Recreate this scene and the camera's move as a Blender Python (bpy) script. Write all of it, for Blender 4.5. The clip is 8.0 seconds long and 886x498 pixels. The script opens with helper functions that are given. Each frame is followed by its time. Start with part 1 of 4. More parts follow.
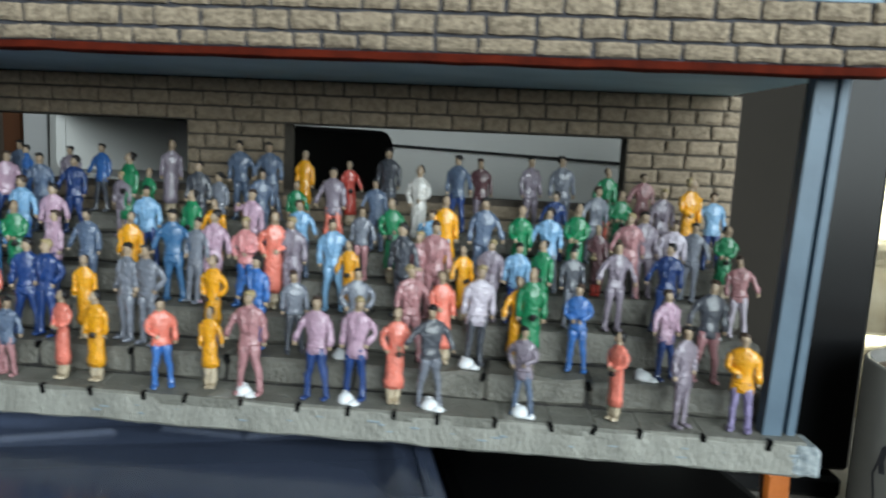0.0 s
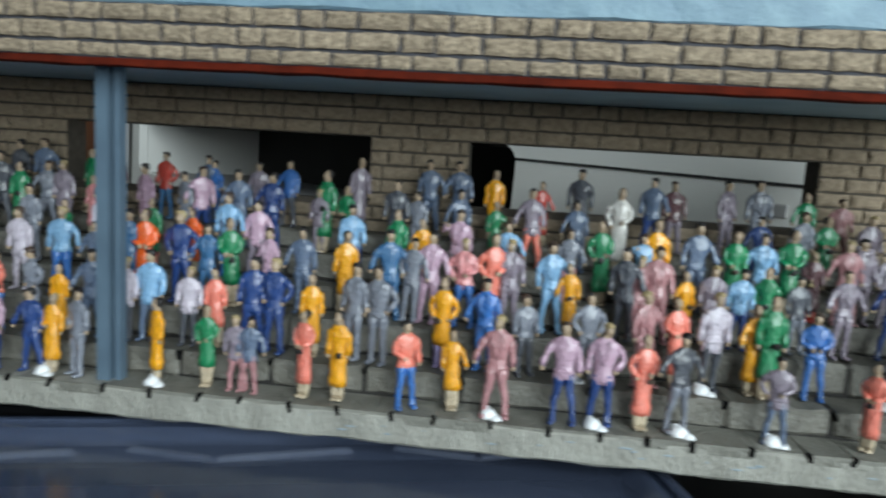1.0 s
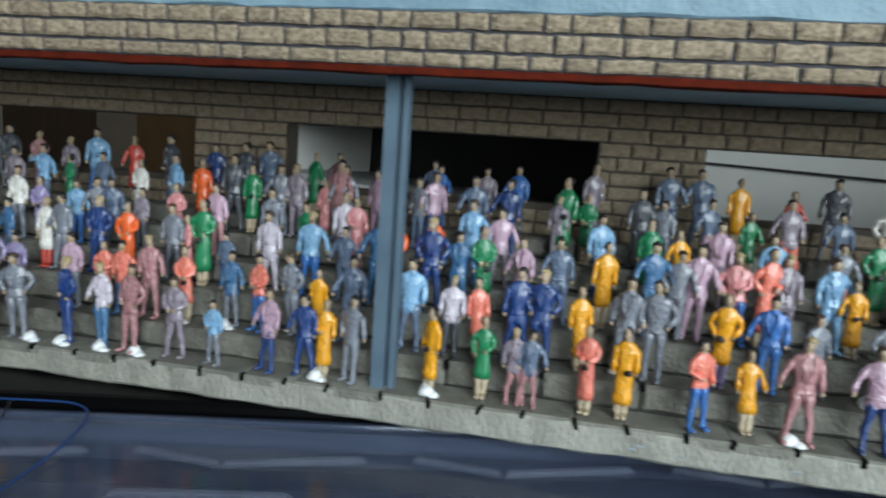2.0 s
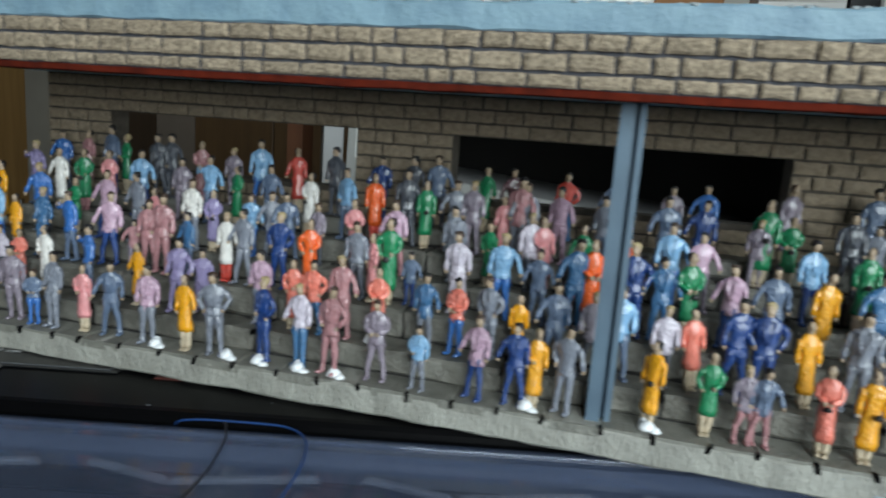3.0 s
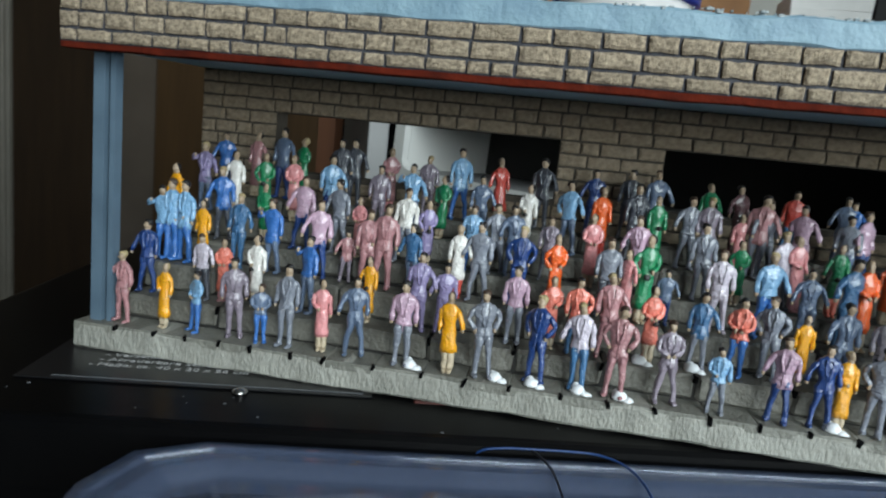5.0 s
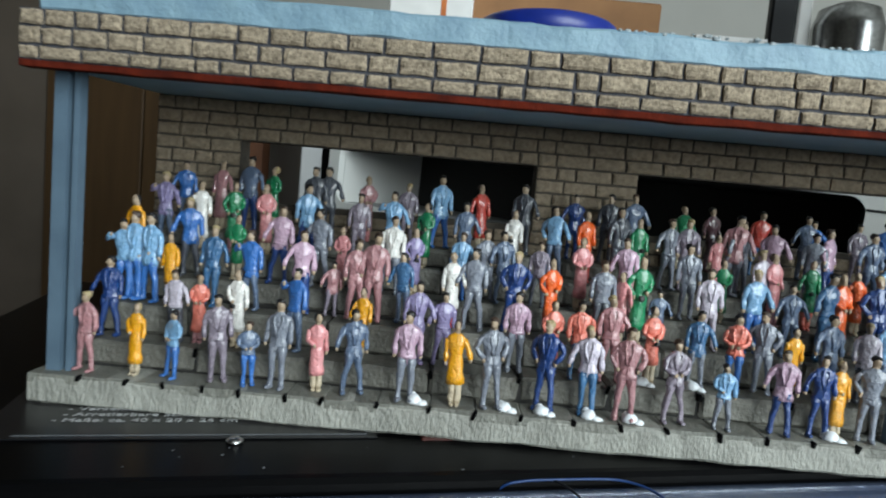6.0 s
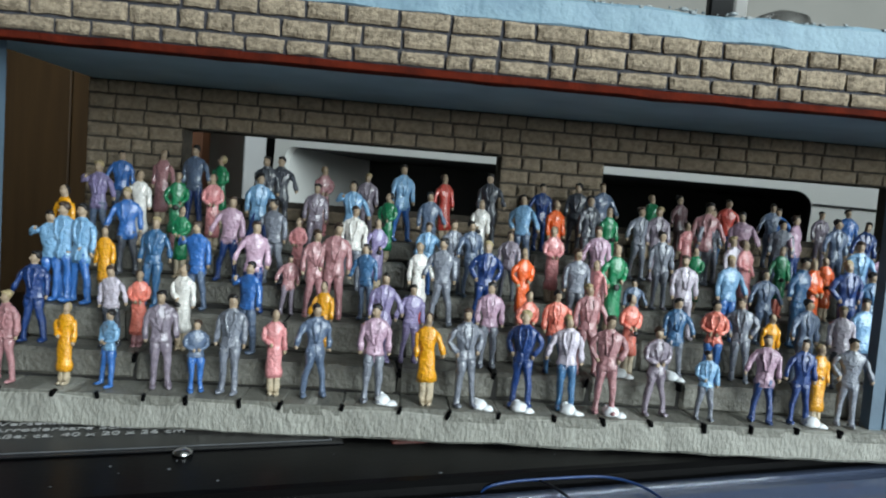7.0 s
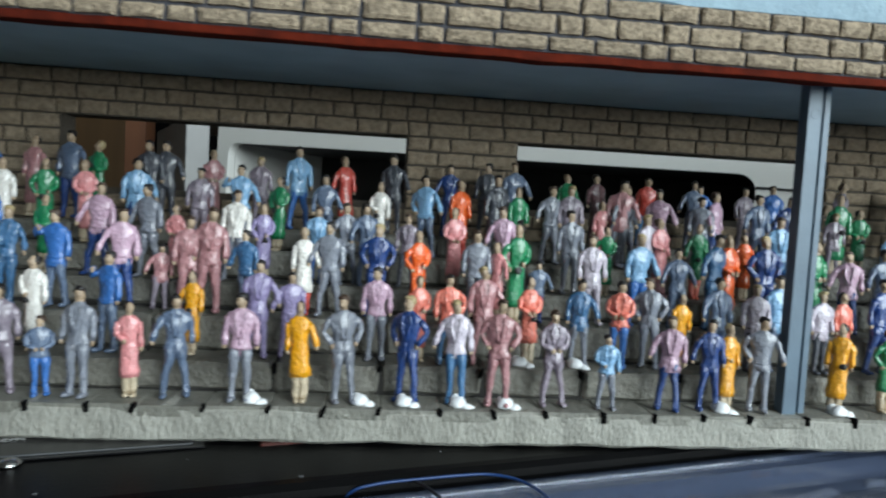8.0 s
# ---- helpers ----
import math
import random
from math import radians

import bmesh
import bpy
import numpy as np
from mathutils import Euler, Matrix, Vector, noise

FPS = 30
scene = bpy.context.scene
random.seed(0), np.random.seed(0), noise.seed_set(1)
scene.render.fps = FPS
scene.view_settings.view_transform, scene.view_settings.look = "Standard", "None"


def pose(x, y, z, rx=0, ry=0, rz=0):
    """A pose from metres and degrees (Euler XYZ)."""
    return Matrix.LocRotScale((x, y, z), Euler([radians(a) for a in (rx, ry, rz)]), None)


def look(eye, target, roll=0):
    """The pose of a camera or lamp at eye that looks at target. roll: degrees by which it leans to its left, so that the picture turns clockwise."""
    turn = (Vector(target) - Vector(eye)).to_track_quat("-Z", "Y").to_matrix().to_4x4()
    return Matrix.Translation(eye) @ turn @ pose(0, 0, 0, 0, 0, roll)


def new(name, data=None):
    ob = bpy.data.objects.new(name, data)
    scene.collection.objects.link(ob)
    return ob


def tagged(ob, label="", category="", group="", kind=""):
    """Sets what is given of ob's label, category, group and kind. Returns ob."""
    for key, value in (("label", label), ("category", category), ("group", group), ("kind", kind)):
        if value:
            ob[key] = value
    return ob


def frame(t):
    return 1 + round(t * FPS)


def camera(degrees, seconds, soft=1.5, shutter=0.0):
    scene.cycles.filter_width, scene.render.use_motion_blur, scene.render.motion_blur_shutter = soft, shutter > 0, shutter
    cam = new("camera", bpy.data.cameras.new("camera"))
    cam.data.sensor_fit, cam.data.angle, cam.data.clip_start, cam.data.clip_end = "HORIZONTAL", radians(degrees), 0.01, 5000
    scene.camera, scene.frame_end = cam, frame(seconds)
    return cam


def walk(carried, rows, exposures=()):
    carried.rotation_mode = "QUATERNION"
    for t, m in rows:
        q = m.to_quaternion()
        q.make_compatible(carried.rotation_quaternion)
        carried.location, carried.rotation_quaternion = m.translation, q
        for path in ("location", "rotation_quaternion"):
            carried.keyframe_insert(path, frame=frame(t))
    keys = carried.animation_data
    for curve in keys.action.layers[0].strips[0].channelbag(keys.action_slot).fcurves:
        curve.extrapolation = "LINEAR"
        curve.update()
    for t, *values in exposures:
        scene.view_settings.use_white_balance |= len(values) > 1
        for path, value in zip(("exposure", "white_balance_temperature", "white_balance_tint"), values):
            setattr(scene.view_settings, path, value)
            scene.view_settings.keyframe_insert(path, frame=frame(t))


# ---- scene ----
cam = camera(69.3, 8.0, soft=2.0, shutter=0.5)
PATH = [
    (0, (0.006, 0.0, 0.339), (-0.153, 1.977, 0.083), 2.7),
    (0.5, (-0.024, -0.004, 0.342), (-0.17, 1.975, 0.093), 3.0),
    (1, (-0.053, -0.006, 0.342), (-0.248, 1.968, 0.089), 3.5),
    (1.5, (-0.086, -0.008, 0.34), (-0.365, 1.955, 0.082), 4.0),
    (3, (-0.161, -0.014, 0.35), (-0.63, 1.9, 0.009), 4.2),
    (3.5, (-0.193, -0.017, 0.349), (-0.695, 1.891, 0.024), 5.3),
    (4, (-0.221, -0.02, 0.346), (-0.759, 1.877, 0.013), 5.7),
    (4.5, (-0.242, -0.024, 0.34), (-0.775, 1.878, 0.029), 5.8),
    (4.7, (-0.248, -0.025, 0.344), (-0.691, 1.896, 0.009), 5.7),
    (5.8, (-0.283, -0.028, 0.341), (-0.343, 1.961, 0.144), 5.4),
    (6, (-0.285, -0.023, 0.339), (-0.304, 1.969, 0.158), 5.0),
    (6.5, (-0.29, -0.014, 0.334), (-0.216, 1.979, 0.183), 4.6),
    (7, (-0.291, -0.011, 0.331), (-0.137, 1.979, 0.201), 4.4),
    (7.5, (-0.282, -0.004, 0.328), (-0.102, 1.984, 0.209), 3.9),
    (8, (-0.264, 0.0, 0.327), (-0.055, 1.985, 0.204), 3.1),
]
walk(cam, [(t, look(eye, target, roll)) for t, eye, target, roll in PATH], [(0, -0.48), (1.5, -0.4), (4.5, -0.22), (6, -0.08), (8, -0.05)])

# ---- world, sun, large lights ----
world = bpy.data.worlds.new("world")
scene.world = world
world.use_nodes = True
sky = world.node_tree.nodes.new("ShaderNodeTexSky")
sky.sky_type = "NISHITA"
sky.sun_disc = False
sky.sun_elevation, sky.sun_rotation = radians(35), radians(150)
world.node_tree.links.new(sky.outputs[0], world.node_tree.nodes["Background"].inputs[0])
world.node_tree.nodes["Background"].inputs[1].default_value = 0.1


def area_light(name, m, sx, sy, watts, colour):
    data = bpy.data.lights.new(name, "AREA")
    data.shape, data.size, data.size_y, data.energy, data.color = "RECTANGLE", sx, sy, watts, colour
    ob = new(name, data)
    ob.matrix_world = m
    return ob


# daylight coming in at the window behind the camera
area_light("window_daylight", pose(0.92, -0.985, 0.90, 90, 0, 0), 1.7, 1.2, 66, (0.83, 0.965, 1.0))


# ---- materials ----
def srgb(r, g, b):
    return tuple(((c / 255) / 12.92 if c / 255 < 0.04045 else ((c / 255 + 0.055) / 1.055) ** 2.4) for c in (r, g, b)) + (1.0,)


def material(name, colour, other=None, rough=0.6, scale=300.0, bump=0.0, fine=None, metal=0.0, spread=0.5, alpha=1.0, specular=0.5, per_object=0.0, stretch=(1, 1, 1), coat=0.0):
    """Two colours mixed by noise at one scale, grain and relief at a finer one."""
    m = bpy.data.materials.new(name)
    m.use_nodes = True
    nodes, links = m.node_tree.nodes, m.node_tree.links
    shader = nodes["Principled BSDF"]
    shader.inputs["Roughness"].default_value = rough
    shader.inputs["Metallic"].default_value = metal
    shader.inputs["Specular IOR Level"].default_value = specular
    shader.inputs["Alpha"].default_value = alpha
    other = other or tuple(c * 0.8 for c in colour[:3]) + (1.0,)
    coords = nodes.new("ShaderNodeTexCoord")
    mapping = nodes.new("ShaderNodeMapping")
    mapping.inputs["Scale"].default_value = stretch
    links.new(coords.outputs["Object"], mapping.inputs["Vector"])
    place = mapping.outputs["Vector"]
    if per_object:
        info = nodes.new("ShaderNodeObjectInfo")
        shift = nodes.new("ShaderNodeVectorMath")
        shift.operation = "ADD"
        links.new(place, shift.inputs[0])
        links.new(info.outputs["Random"], shift.inputs[1])
        place = shift.outputs[0]
    blotch = nodes.new("ShaderNodeTexNoise")
    blotch.inputs["Scale"].default_value = scale
    blotch.inputs["Detail"].default_value = 4
    links.new(place, blotch.inputs["Vector"])
    ramp = nodes.new("ShaderNodeValToRGB")
    ramp.color_ramp.elements[0].position = 0.5 - spread / 2
    ramp.color_ramp.elements[1].position = 0.5 + spread / 2
    ramp.color_ramp.elements[0].color, ramp.color_ramp.elements[1].color = other, colour
    links.new(blotch.outputs["Fac"], ramp.inputs["Fac"])
    base = ramp.outputs["Color"]
    if per_object:
        hsv = nodes.new("ShaderNodeHueSaturation")
        rng = nodes.new("ShaderNodeMapRange")
        rng.inputs["To Min"].default_value, rng.inputs["To Max"].default_value = 1 - per_object, 1 + per_object
        links.new(info.outputs["Random"], rng.inputs["Value"])
        links.new(rng.outputs["Result"], hsv.inputs["Value"])
        links.new(base, hsv.inputs["Color"])
        base = hsv.outputs["Color"]
    links.new(base, shader.inputs["Base Color"])
    shader.inputs["Coat Weight"].default_value = coat
    shader.inputs["Coat Roughness"].default_value = 0.17
    if bump:
        grain = nodes.new("ShaderNodeTexNoise")
        grain.inputs["Scale"].default_value = fine or scale * 4
        grain.inputs["Detail"].default_value = 5
        links.new(place, grain.inputs["Vector"])
        relief = nodes.new("ShaderNodeBump")
        relief.inputs["Strength"].default_value = 0.8
        relief.inputs["Distance"].default_value = bump
        links.new(grain.outputs["Fac"], relief.inputs["Height"])
        links.new(relief.outputs["Normal"], shader.inputs["Normal"])
    return m


BRICK = material("sandstone_brick_paint", srgb(176, 160, 138), srgb(112, 100, 86), 0.9, 800, 0.0007, 1900, per_object=0.09, specular=0.2, spread=0.42)
BRICK_BACK = material("brown_brick_paint", srgb(164, 148, 128), srgb(128, 115, 98), 0.9, 500, 0.0006, 1500, per_object=0.06, specular=0.2)
MORTAR = material("grey_mortar_paint", srgb(78, 78, 84), srgb(50, 50, 56), 0.9, 400, 0.0003)
MORTAR_BACK = material("dark_mortar_paint", srgb(92, 84, 75), srgb(68, 62, 55), 0.9, 400, 0.0003)
CONCRETE = material("grey_step_paint", srgb(134, 133, 125), srgb(98, 97, 90), 0.5, 170, 0.0009, 900, per_object=0.07, stretch=(1, 1, 0.8), spread=0.55)
# rows behind the ledge: step paint darkened for the shadow between figurines
STEP_SHADED = material("shaded_grey_step_paint", srgb(120, 118, 110), srgb(78, 76, 70), 0.5, 170, 0.0009, 900, per_object=0.09, stretch=(1, 1, 0.8), spread=0.5)
CONCRETE_WORN = material("worn_grey_ledge_paint", srgb(164, 163, 155), srgb(126, 125, 118), 0.5, 140, 0.001, 900, stretch=(1.2, 1, 0.55), spread=0.55)
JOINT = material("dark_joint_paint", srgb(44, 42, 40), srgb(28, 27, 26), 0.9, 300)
SKY_BLUE = material("light_blue_roof_paint", srgb(132, 160, 174), srgb(106, 134, 152), 0.55, 120, 0.0004, 700)
CEILING_BLUE = material("blue_grey_ceiling_paint", srgb(164, 198, 214), srgb(144, 178, 196), 0.6, 60, 0.0002, 600)
POST_BLUE = material("blue_grey_plastic", srgb(92, 112, 128), srgb(78, 96, 112), 0.45, 90, 0.0001, 700)
DARK_RED = material("dark_red_plastic", srgb(74, 26, 18), srgb(48, 18, 14), 0.5, 200)
RED_EDGE = material("red_brown_edge_paint", srgb(96, 33, 19), srgb(62, 22, 15), 0.9, 200, 0.0004, specular=0.08)
FOAM = material("crumbled_white_foam", srgb(188, 194, 196), srgb(112, 124, 130), 0.9, 700, 0.0006)
WEAR = material("light_blue_worn_paint", srgb(144, 158, 166), srgb(118, 130, 138), 0.6, 300, 0.0002)
GLUE = material("white_glue", srgb(238, 240, 242), srgb(214, 218, 222), 0.3, 300, 0.0002)
BLACK_PLASTIC = material("black_toolbox_plastic", srgb(8, 8, 9), srgb(5, 5, 6), 0.34, 30, 0.00003, 1200, specular=0.07)
LABEL = material("dark_sticker", srgb(24, 24, 27), srgb(18, 18, 20), 0.3, 60)
PRINT = material("white_print", srgb(175, 175, 175), srgb(150, 150, 150), 0.6, 300)
DIM_PRINT = material("grey_print", srgb(96, 98, 102), srgb(70, 72, 76), 0.6, 300)
RIDGE = material("whitish_clear_plastic", srgb(116, 124, 142), srgb(92, 100, 120), 0.25, 60, alpha=0.3)
METAL = material("steel", srgb(190, 190, 190), srgb(150, 150, 150), 0.25, 300, metal=1.0)
CLEAR = material("bluish_clear_plastic", srgb(94, 105, 130), srgb(74, 85, 110), 0.09, 25, 0.0006, 40, alpha=0.5, specular=0.6, coat=0.2)
INSIDE = material("dark_blue_box_contents", srgb(38, 44, 66), srgb(17, 20, 34), 0.7, 14)
ORANGE = material("orange_plastic", srgb(196, 108, 40), srgb(150, 78, 28), 0.45, 100, 0.0002)
WHITE_PLASTIC = material("white_appliance_plastic", srgb(216, 216, 213), srgb(204, 204, 200), 0.45, 8, 0.0002, 900)
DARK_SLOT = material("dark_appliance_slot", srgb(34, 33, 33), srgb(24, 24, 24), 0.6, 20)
GREY_SLOT = material("grey_appliance_tray", srgb(150, 150, 150), srgb(136, 136, 136), 0.55, 20)
SEAM = material("dark_seam", srgb(38, 38, 40), srgb(28, 28, 30), 0.7, 50)
OAK = material("oak_veneer", srgb(164, 126, 74), srgb(138, 104, 58), 0.5, 6, 0.0005, 60, stretch=(6, 6, 0.5))
DARK_WOOD = material("dark_brown_wood", srgb(66, 50, 35), srgb(50, 37, 26), 0.5, 6, 0.0005, 60, stretch=(6, 6, 0.5))
BROWN_WOOD = material("mid_brown_wood", srgb(96, 72, 45), srgb(76, 56, 35), 0.5, 6, 0.0005, 60, stretch=(6, 6, 0.5))
ORANGE_WOOD = material("orange_brown_wood", srgb(92, 54, 28), srgb(74, 42, 22), 0.7, 6, stretch=(6, 6, 0.5))
GREY_FRAME = material("beige_grey_door_frame", srgb(158, 152, 142), srgb(140, 134, 124), 0.5, 5)
DIM_FRAME = material("brown_grey_frame", srgb(120, 108, 98), srgb(102, 92, 82), 0.6, 5)
WALL = material("plain_wall_paint", srgb(176, 174, 169), srgb(164, 162, 157), 0.85, 4, 0.0006, 300)
FLOOR = material("brown_floor_boards", srgb(88, 72, 56), srgb(66, 54, 42), 0.5, 5, 0.0004, 60, stretch=(0.6, 6, 1))
TABLE = material("grey_table_laminate", srgb(150, 144, 136), srgb(130, 124, 116), 0.5, 30, 0.0001, 500)
DARK_SCREEN = material("dark_grey_panel", srgb(52, 48, 44), srgb(45, 42, 38), 0.9, 10, specular=0.1)
BLACK_GLOSS = material("black_bezel", srgb(18, 18, 20), srgb(14, 14, 15), 0.3, 20, specular=0.25)
MUG_WHITE = material("white_glazed_ceramic", srgb(138, 136, 132), srgb(126, 124, 120), 0.2, 30)
MUG_PRINT = material("dark_mug_print", srgb(58, 58, 66), srgb(44, 44, 52), 0.4, 300)
FOAM_BROWN = material("cocoa_foam", srgb(150, 104, 70), srgb(222, 206, 186), 0.8, 90, 0.0008, 300)
BLUE_LID = material("dark_blue_plastic_lid", srgb(24, 46, 140), srgb(18, 36, 112), 0.35, 30)
BROWN_BOX = material("brown_cardboard", srgb(150, 108, 70), srgb(128, 90, 58), 0.8, 30)
PAPER = material("white_paper_label", srgb(226, 224, 222), srgb(206, 204, 202), 0.8, 30)
CABLE_BLUE = material("blue_cable", srgb(26, 62, 116), srgb(22, 52, 100), 0.4, 100)
CABLE_BLACK = material("black_cable", srgb(24, 26, 32), srgb(18, 20, 26), 0.4, 100)
WARM_STEEL = material("warm_toned_steel", srgb(214, 202, 176), srgb(176, 160, 128), 0.16, 40, 0.0003, 120, metal=1.0)


# ---- building helpers ----
def finish(name, bm, mats, smooth=False):
    mesh = bpy.data.meshes.new(name)
    bmesh.ops.recalc_face_normals(bm, faces=bm.faces[:])
    bm.to_mesh(mesh)
    bm.free()
    for m in (mats if isinstance(mats, (list, tuple)) else [mats]):
        mesh.materials.append(m)
    if smooth:
        for p in mesh.polygons:
            p.use_smooth = True
    return mesh


def part(name, bm, mat, parent=None, label="", smooth=False):
    ob = new(name, finish(name, bm, mat, smooth))
    ob.parent = parent
    return tagged(ob, label)


def thing(name, label, category, group="", kind="", m=None):
    ob = new(name)
    ob.empty_display_size = 0.02
    if m is not None:
        ob.matrix_world = m
    return tagged(ob, label, category, group, kind)


def add_box(bm, x0, x1, y0, y1, z0, z1, bevel=0.0, segments=1):
    made = bmesh.ops.create_cube(bm, size=1.0)["verts"]
    for v in made:
        v.co = Vector(((x0 + x1) / 2 + v.co.x * (x1 - x0), (y0 + y1) / 2 + v.co.y * (y1 - y0), (z0 + z1) / 2 + v.co.z * (z1 - z0)))
    if bevel:
        edges = list({e for v in made for e in v.link_edges})
        bmesh.ops.bevel(bm, geom=edges, offset=bevel, segments=segments, affect="EDGES", profile=0.6)
    return bm


def box(x0, x1, y0, y1, z0, z1, bevel=0.0, segments=1):
    return add_box(bmesh.new(), x0, x1, y0, y1, z0, z1, bevel, segments)


def rough_box(x0, x1, y0, y1, z0, z1, step, amount, seed, bevel=0.0008):
    """A hand-cut block: a bevelled box cut into cells along x and shifted a little by noise."""
    bm = box(x0, x1, y0, y1, z0, z1, bevel)
    n = max(1, int((x1 - x0) / step))
    for i in range(1, n):
        bmesh.ops.bisect_plane(bm, geom=bm.verts[:] + bm.edges[:] + bm.faces[:], plane_co=(x0 + (x1 - x0) * i / n, 0, 0), plane_no=(1, 0, 0))
    for v in bm.verts:
        v.co += noise.noise_vector(v.co * 90 + Vector((seed, 0, seed * 2))) * amount + noise.noise_vector(v.co * 420 + Vector((0, seed, 0))) * amount * 0.6
    return bm


def extrude_outline(points, z0, z1):
    bm = bmesh.new()
    low = [bm.verts.new((x, y, z0)) for x, y in points]
    high = [bm.verts.new((x, y, z1)) for x, y in points]
    bm.faces.new(low[::-1])
    bm.faces.new(high)
    for i in range(len(points)):
        j = (i + 1) % len(points)
        bm.faces.new((low[i], low[j], high[j], high[i]))
    return bm


def loft(bm, sections, mat=0, n=8, caps=True):
    """Rings (x, y, z, rx, ry) joined one to the next."""
    rings = []
    for x, y, z, rx, ry in sections:
        rings.append([bm.verts.new((x + rx * math.cos(2 * math.pi * i / n), y + ry * math.sin(2 * math.pi * i / n), z)) for i in range(n)])
    faces = []
    for a, b in zip(rings, rings[1:]):
        for i in range(n):
            j = (i + 1) % n
            faces.append(bm.faces.new((a[i], a[j], b[j], b[i])))
    if caps:
        faces += [bm.faces.new(rings[0][::-1]), bm.faces.new(rings[-1])]
    for f in faces:
        f.material_index = mat


def limb(bm, points, mat, n=7):
    """A limb along points (x, y, z, radius)."""
    rings = []
    for i, (x, y, z, r) in enumerate(points):
        a, b = points[max(0, i - 1)], points[min(len(points) - 1, i + 1)]
        way = Vector((b[0] - a[0], b[1] - a[1], b[2] - a[2])).normalized()
        side = way.cross(Vector((0.2, 1, 0.1))).normalized()
        up = way.cross(side)
        rings.append([bm.verts.new(Vector((x, y, z)) + r * (side * math.cos(2 * math.pi * k / n) + up * math.sin(2 * math.pi * k / n))) for k in range(n)])
    faces = []
    for a, b in zip(rings, rings[1:]):
        for i in range(n):
            j = (i + 1) % n
            faces.append(bm.faces.new((a[i], a[j], b[j], b[i])))
    faces += [bm.faces.new(rings[0][::-1]), bm.faces.new(rings[-1])]
    for f in faces:
        f.material_index = mat


def ball(bm, x, y, z, rx, ry, rz, mat, u=8, v=6):
    made = bmesh.ops.create_uvsphere(bm, u_segments=u, v_segments=v, radius=1.0)["verts"]
    for w in made:
        w.co = Vector((x + w.co.x * rx, y + w.co.y * ry, z + w.co.z * rz))
    for f in {f for w in made for f in w.link_faces}:
        f.material_index = mat


def lathe(profile, n=32):
    """A turned shape from (radius, height) pairs, open ends closed."""
    bm = bmesh.new()
    loft(bm, [(0, 0, z, r, r) for r, z in profile], 0, n)
    return bm


# ---- the room ----
def room():
    x0, x1, y0, y1, z0, z1 = -3.4, 2.3, -1.0, 2.06, -0.6, 2.15
    tagged(part("floor", box(x0, x1, y0, y1, z0 - 0.1, z0), FLOOR), "brown wooden floor boards", "floor", kind="structure")
    tagged(part("ceiling", box(x0, x1, y0, y1, z1, z1 + 0.1), WALL), "plain pale ceiling", "ceiling", kind="structure")
    tagged(part("wall_north", box(x0, x1, y1, y1 + 0.1, z0, z1), WALL), "plain pale wall", "wall", kind="structure")
    tagged(part("wall_west", box(x0 - 0.1, x0, y0, y1, z0, z1), WALL), "plain pale wall", "wall", kind="structure")
    tagged(part("wall_east", box(x1, x1 + 0.1, y0, y1, z0, z1), WALL), "plain pale wall", "wall", kind="structure")
    bm = bmesh.new()
    wx0, wx1, wz0, wz1 = 0.05, 1.79, 0.28, 1.52
    add_box(bm, x0, wx0, y0 - 0.1, y0, z0, z1)
    add_box(bm, wx1, x1, y0 - 0.1, y0, z0, z1)
    add_box(bm, wx0, wx1, y0 - 0.1, y0, z0, wz0)
    add_box(bm, wx0, wx1, y0 - 0.1, y0, wz1, z1)
    tagged(part("wall_south", bm, WALL), "plain pale wall with a window opening", "wall", kind="structure")


room()

# ---- the table under all ----
TABLE_Z = 0.14
table = thing("table", "grey laminate table under the toolbox", "table")
part("tabletop", box(-0.62, 0.95, -0.35, 0.92, TABLE_Z - 0.03, TABLE_Z, 0.003), TABLE, table)
for x in (-0.57, 0.9):
    for y in (-0.3, 0.87):
        part("leg", box(x - 0.025, x + 0.025, y - 0.025, y + 0.025, -0.6, TABLE_Z - 0.03, 0.003), TABLE, table)

# boxes below the stand lie turned to it
SKEW = pose(0, 0, 0, 0, 0, 14.3)


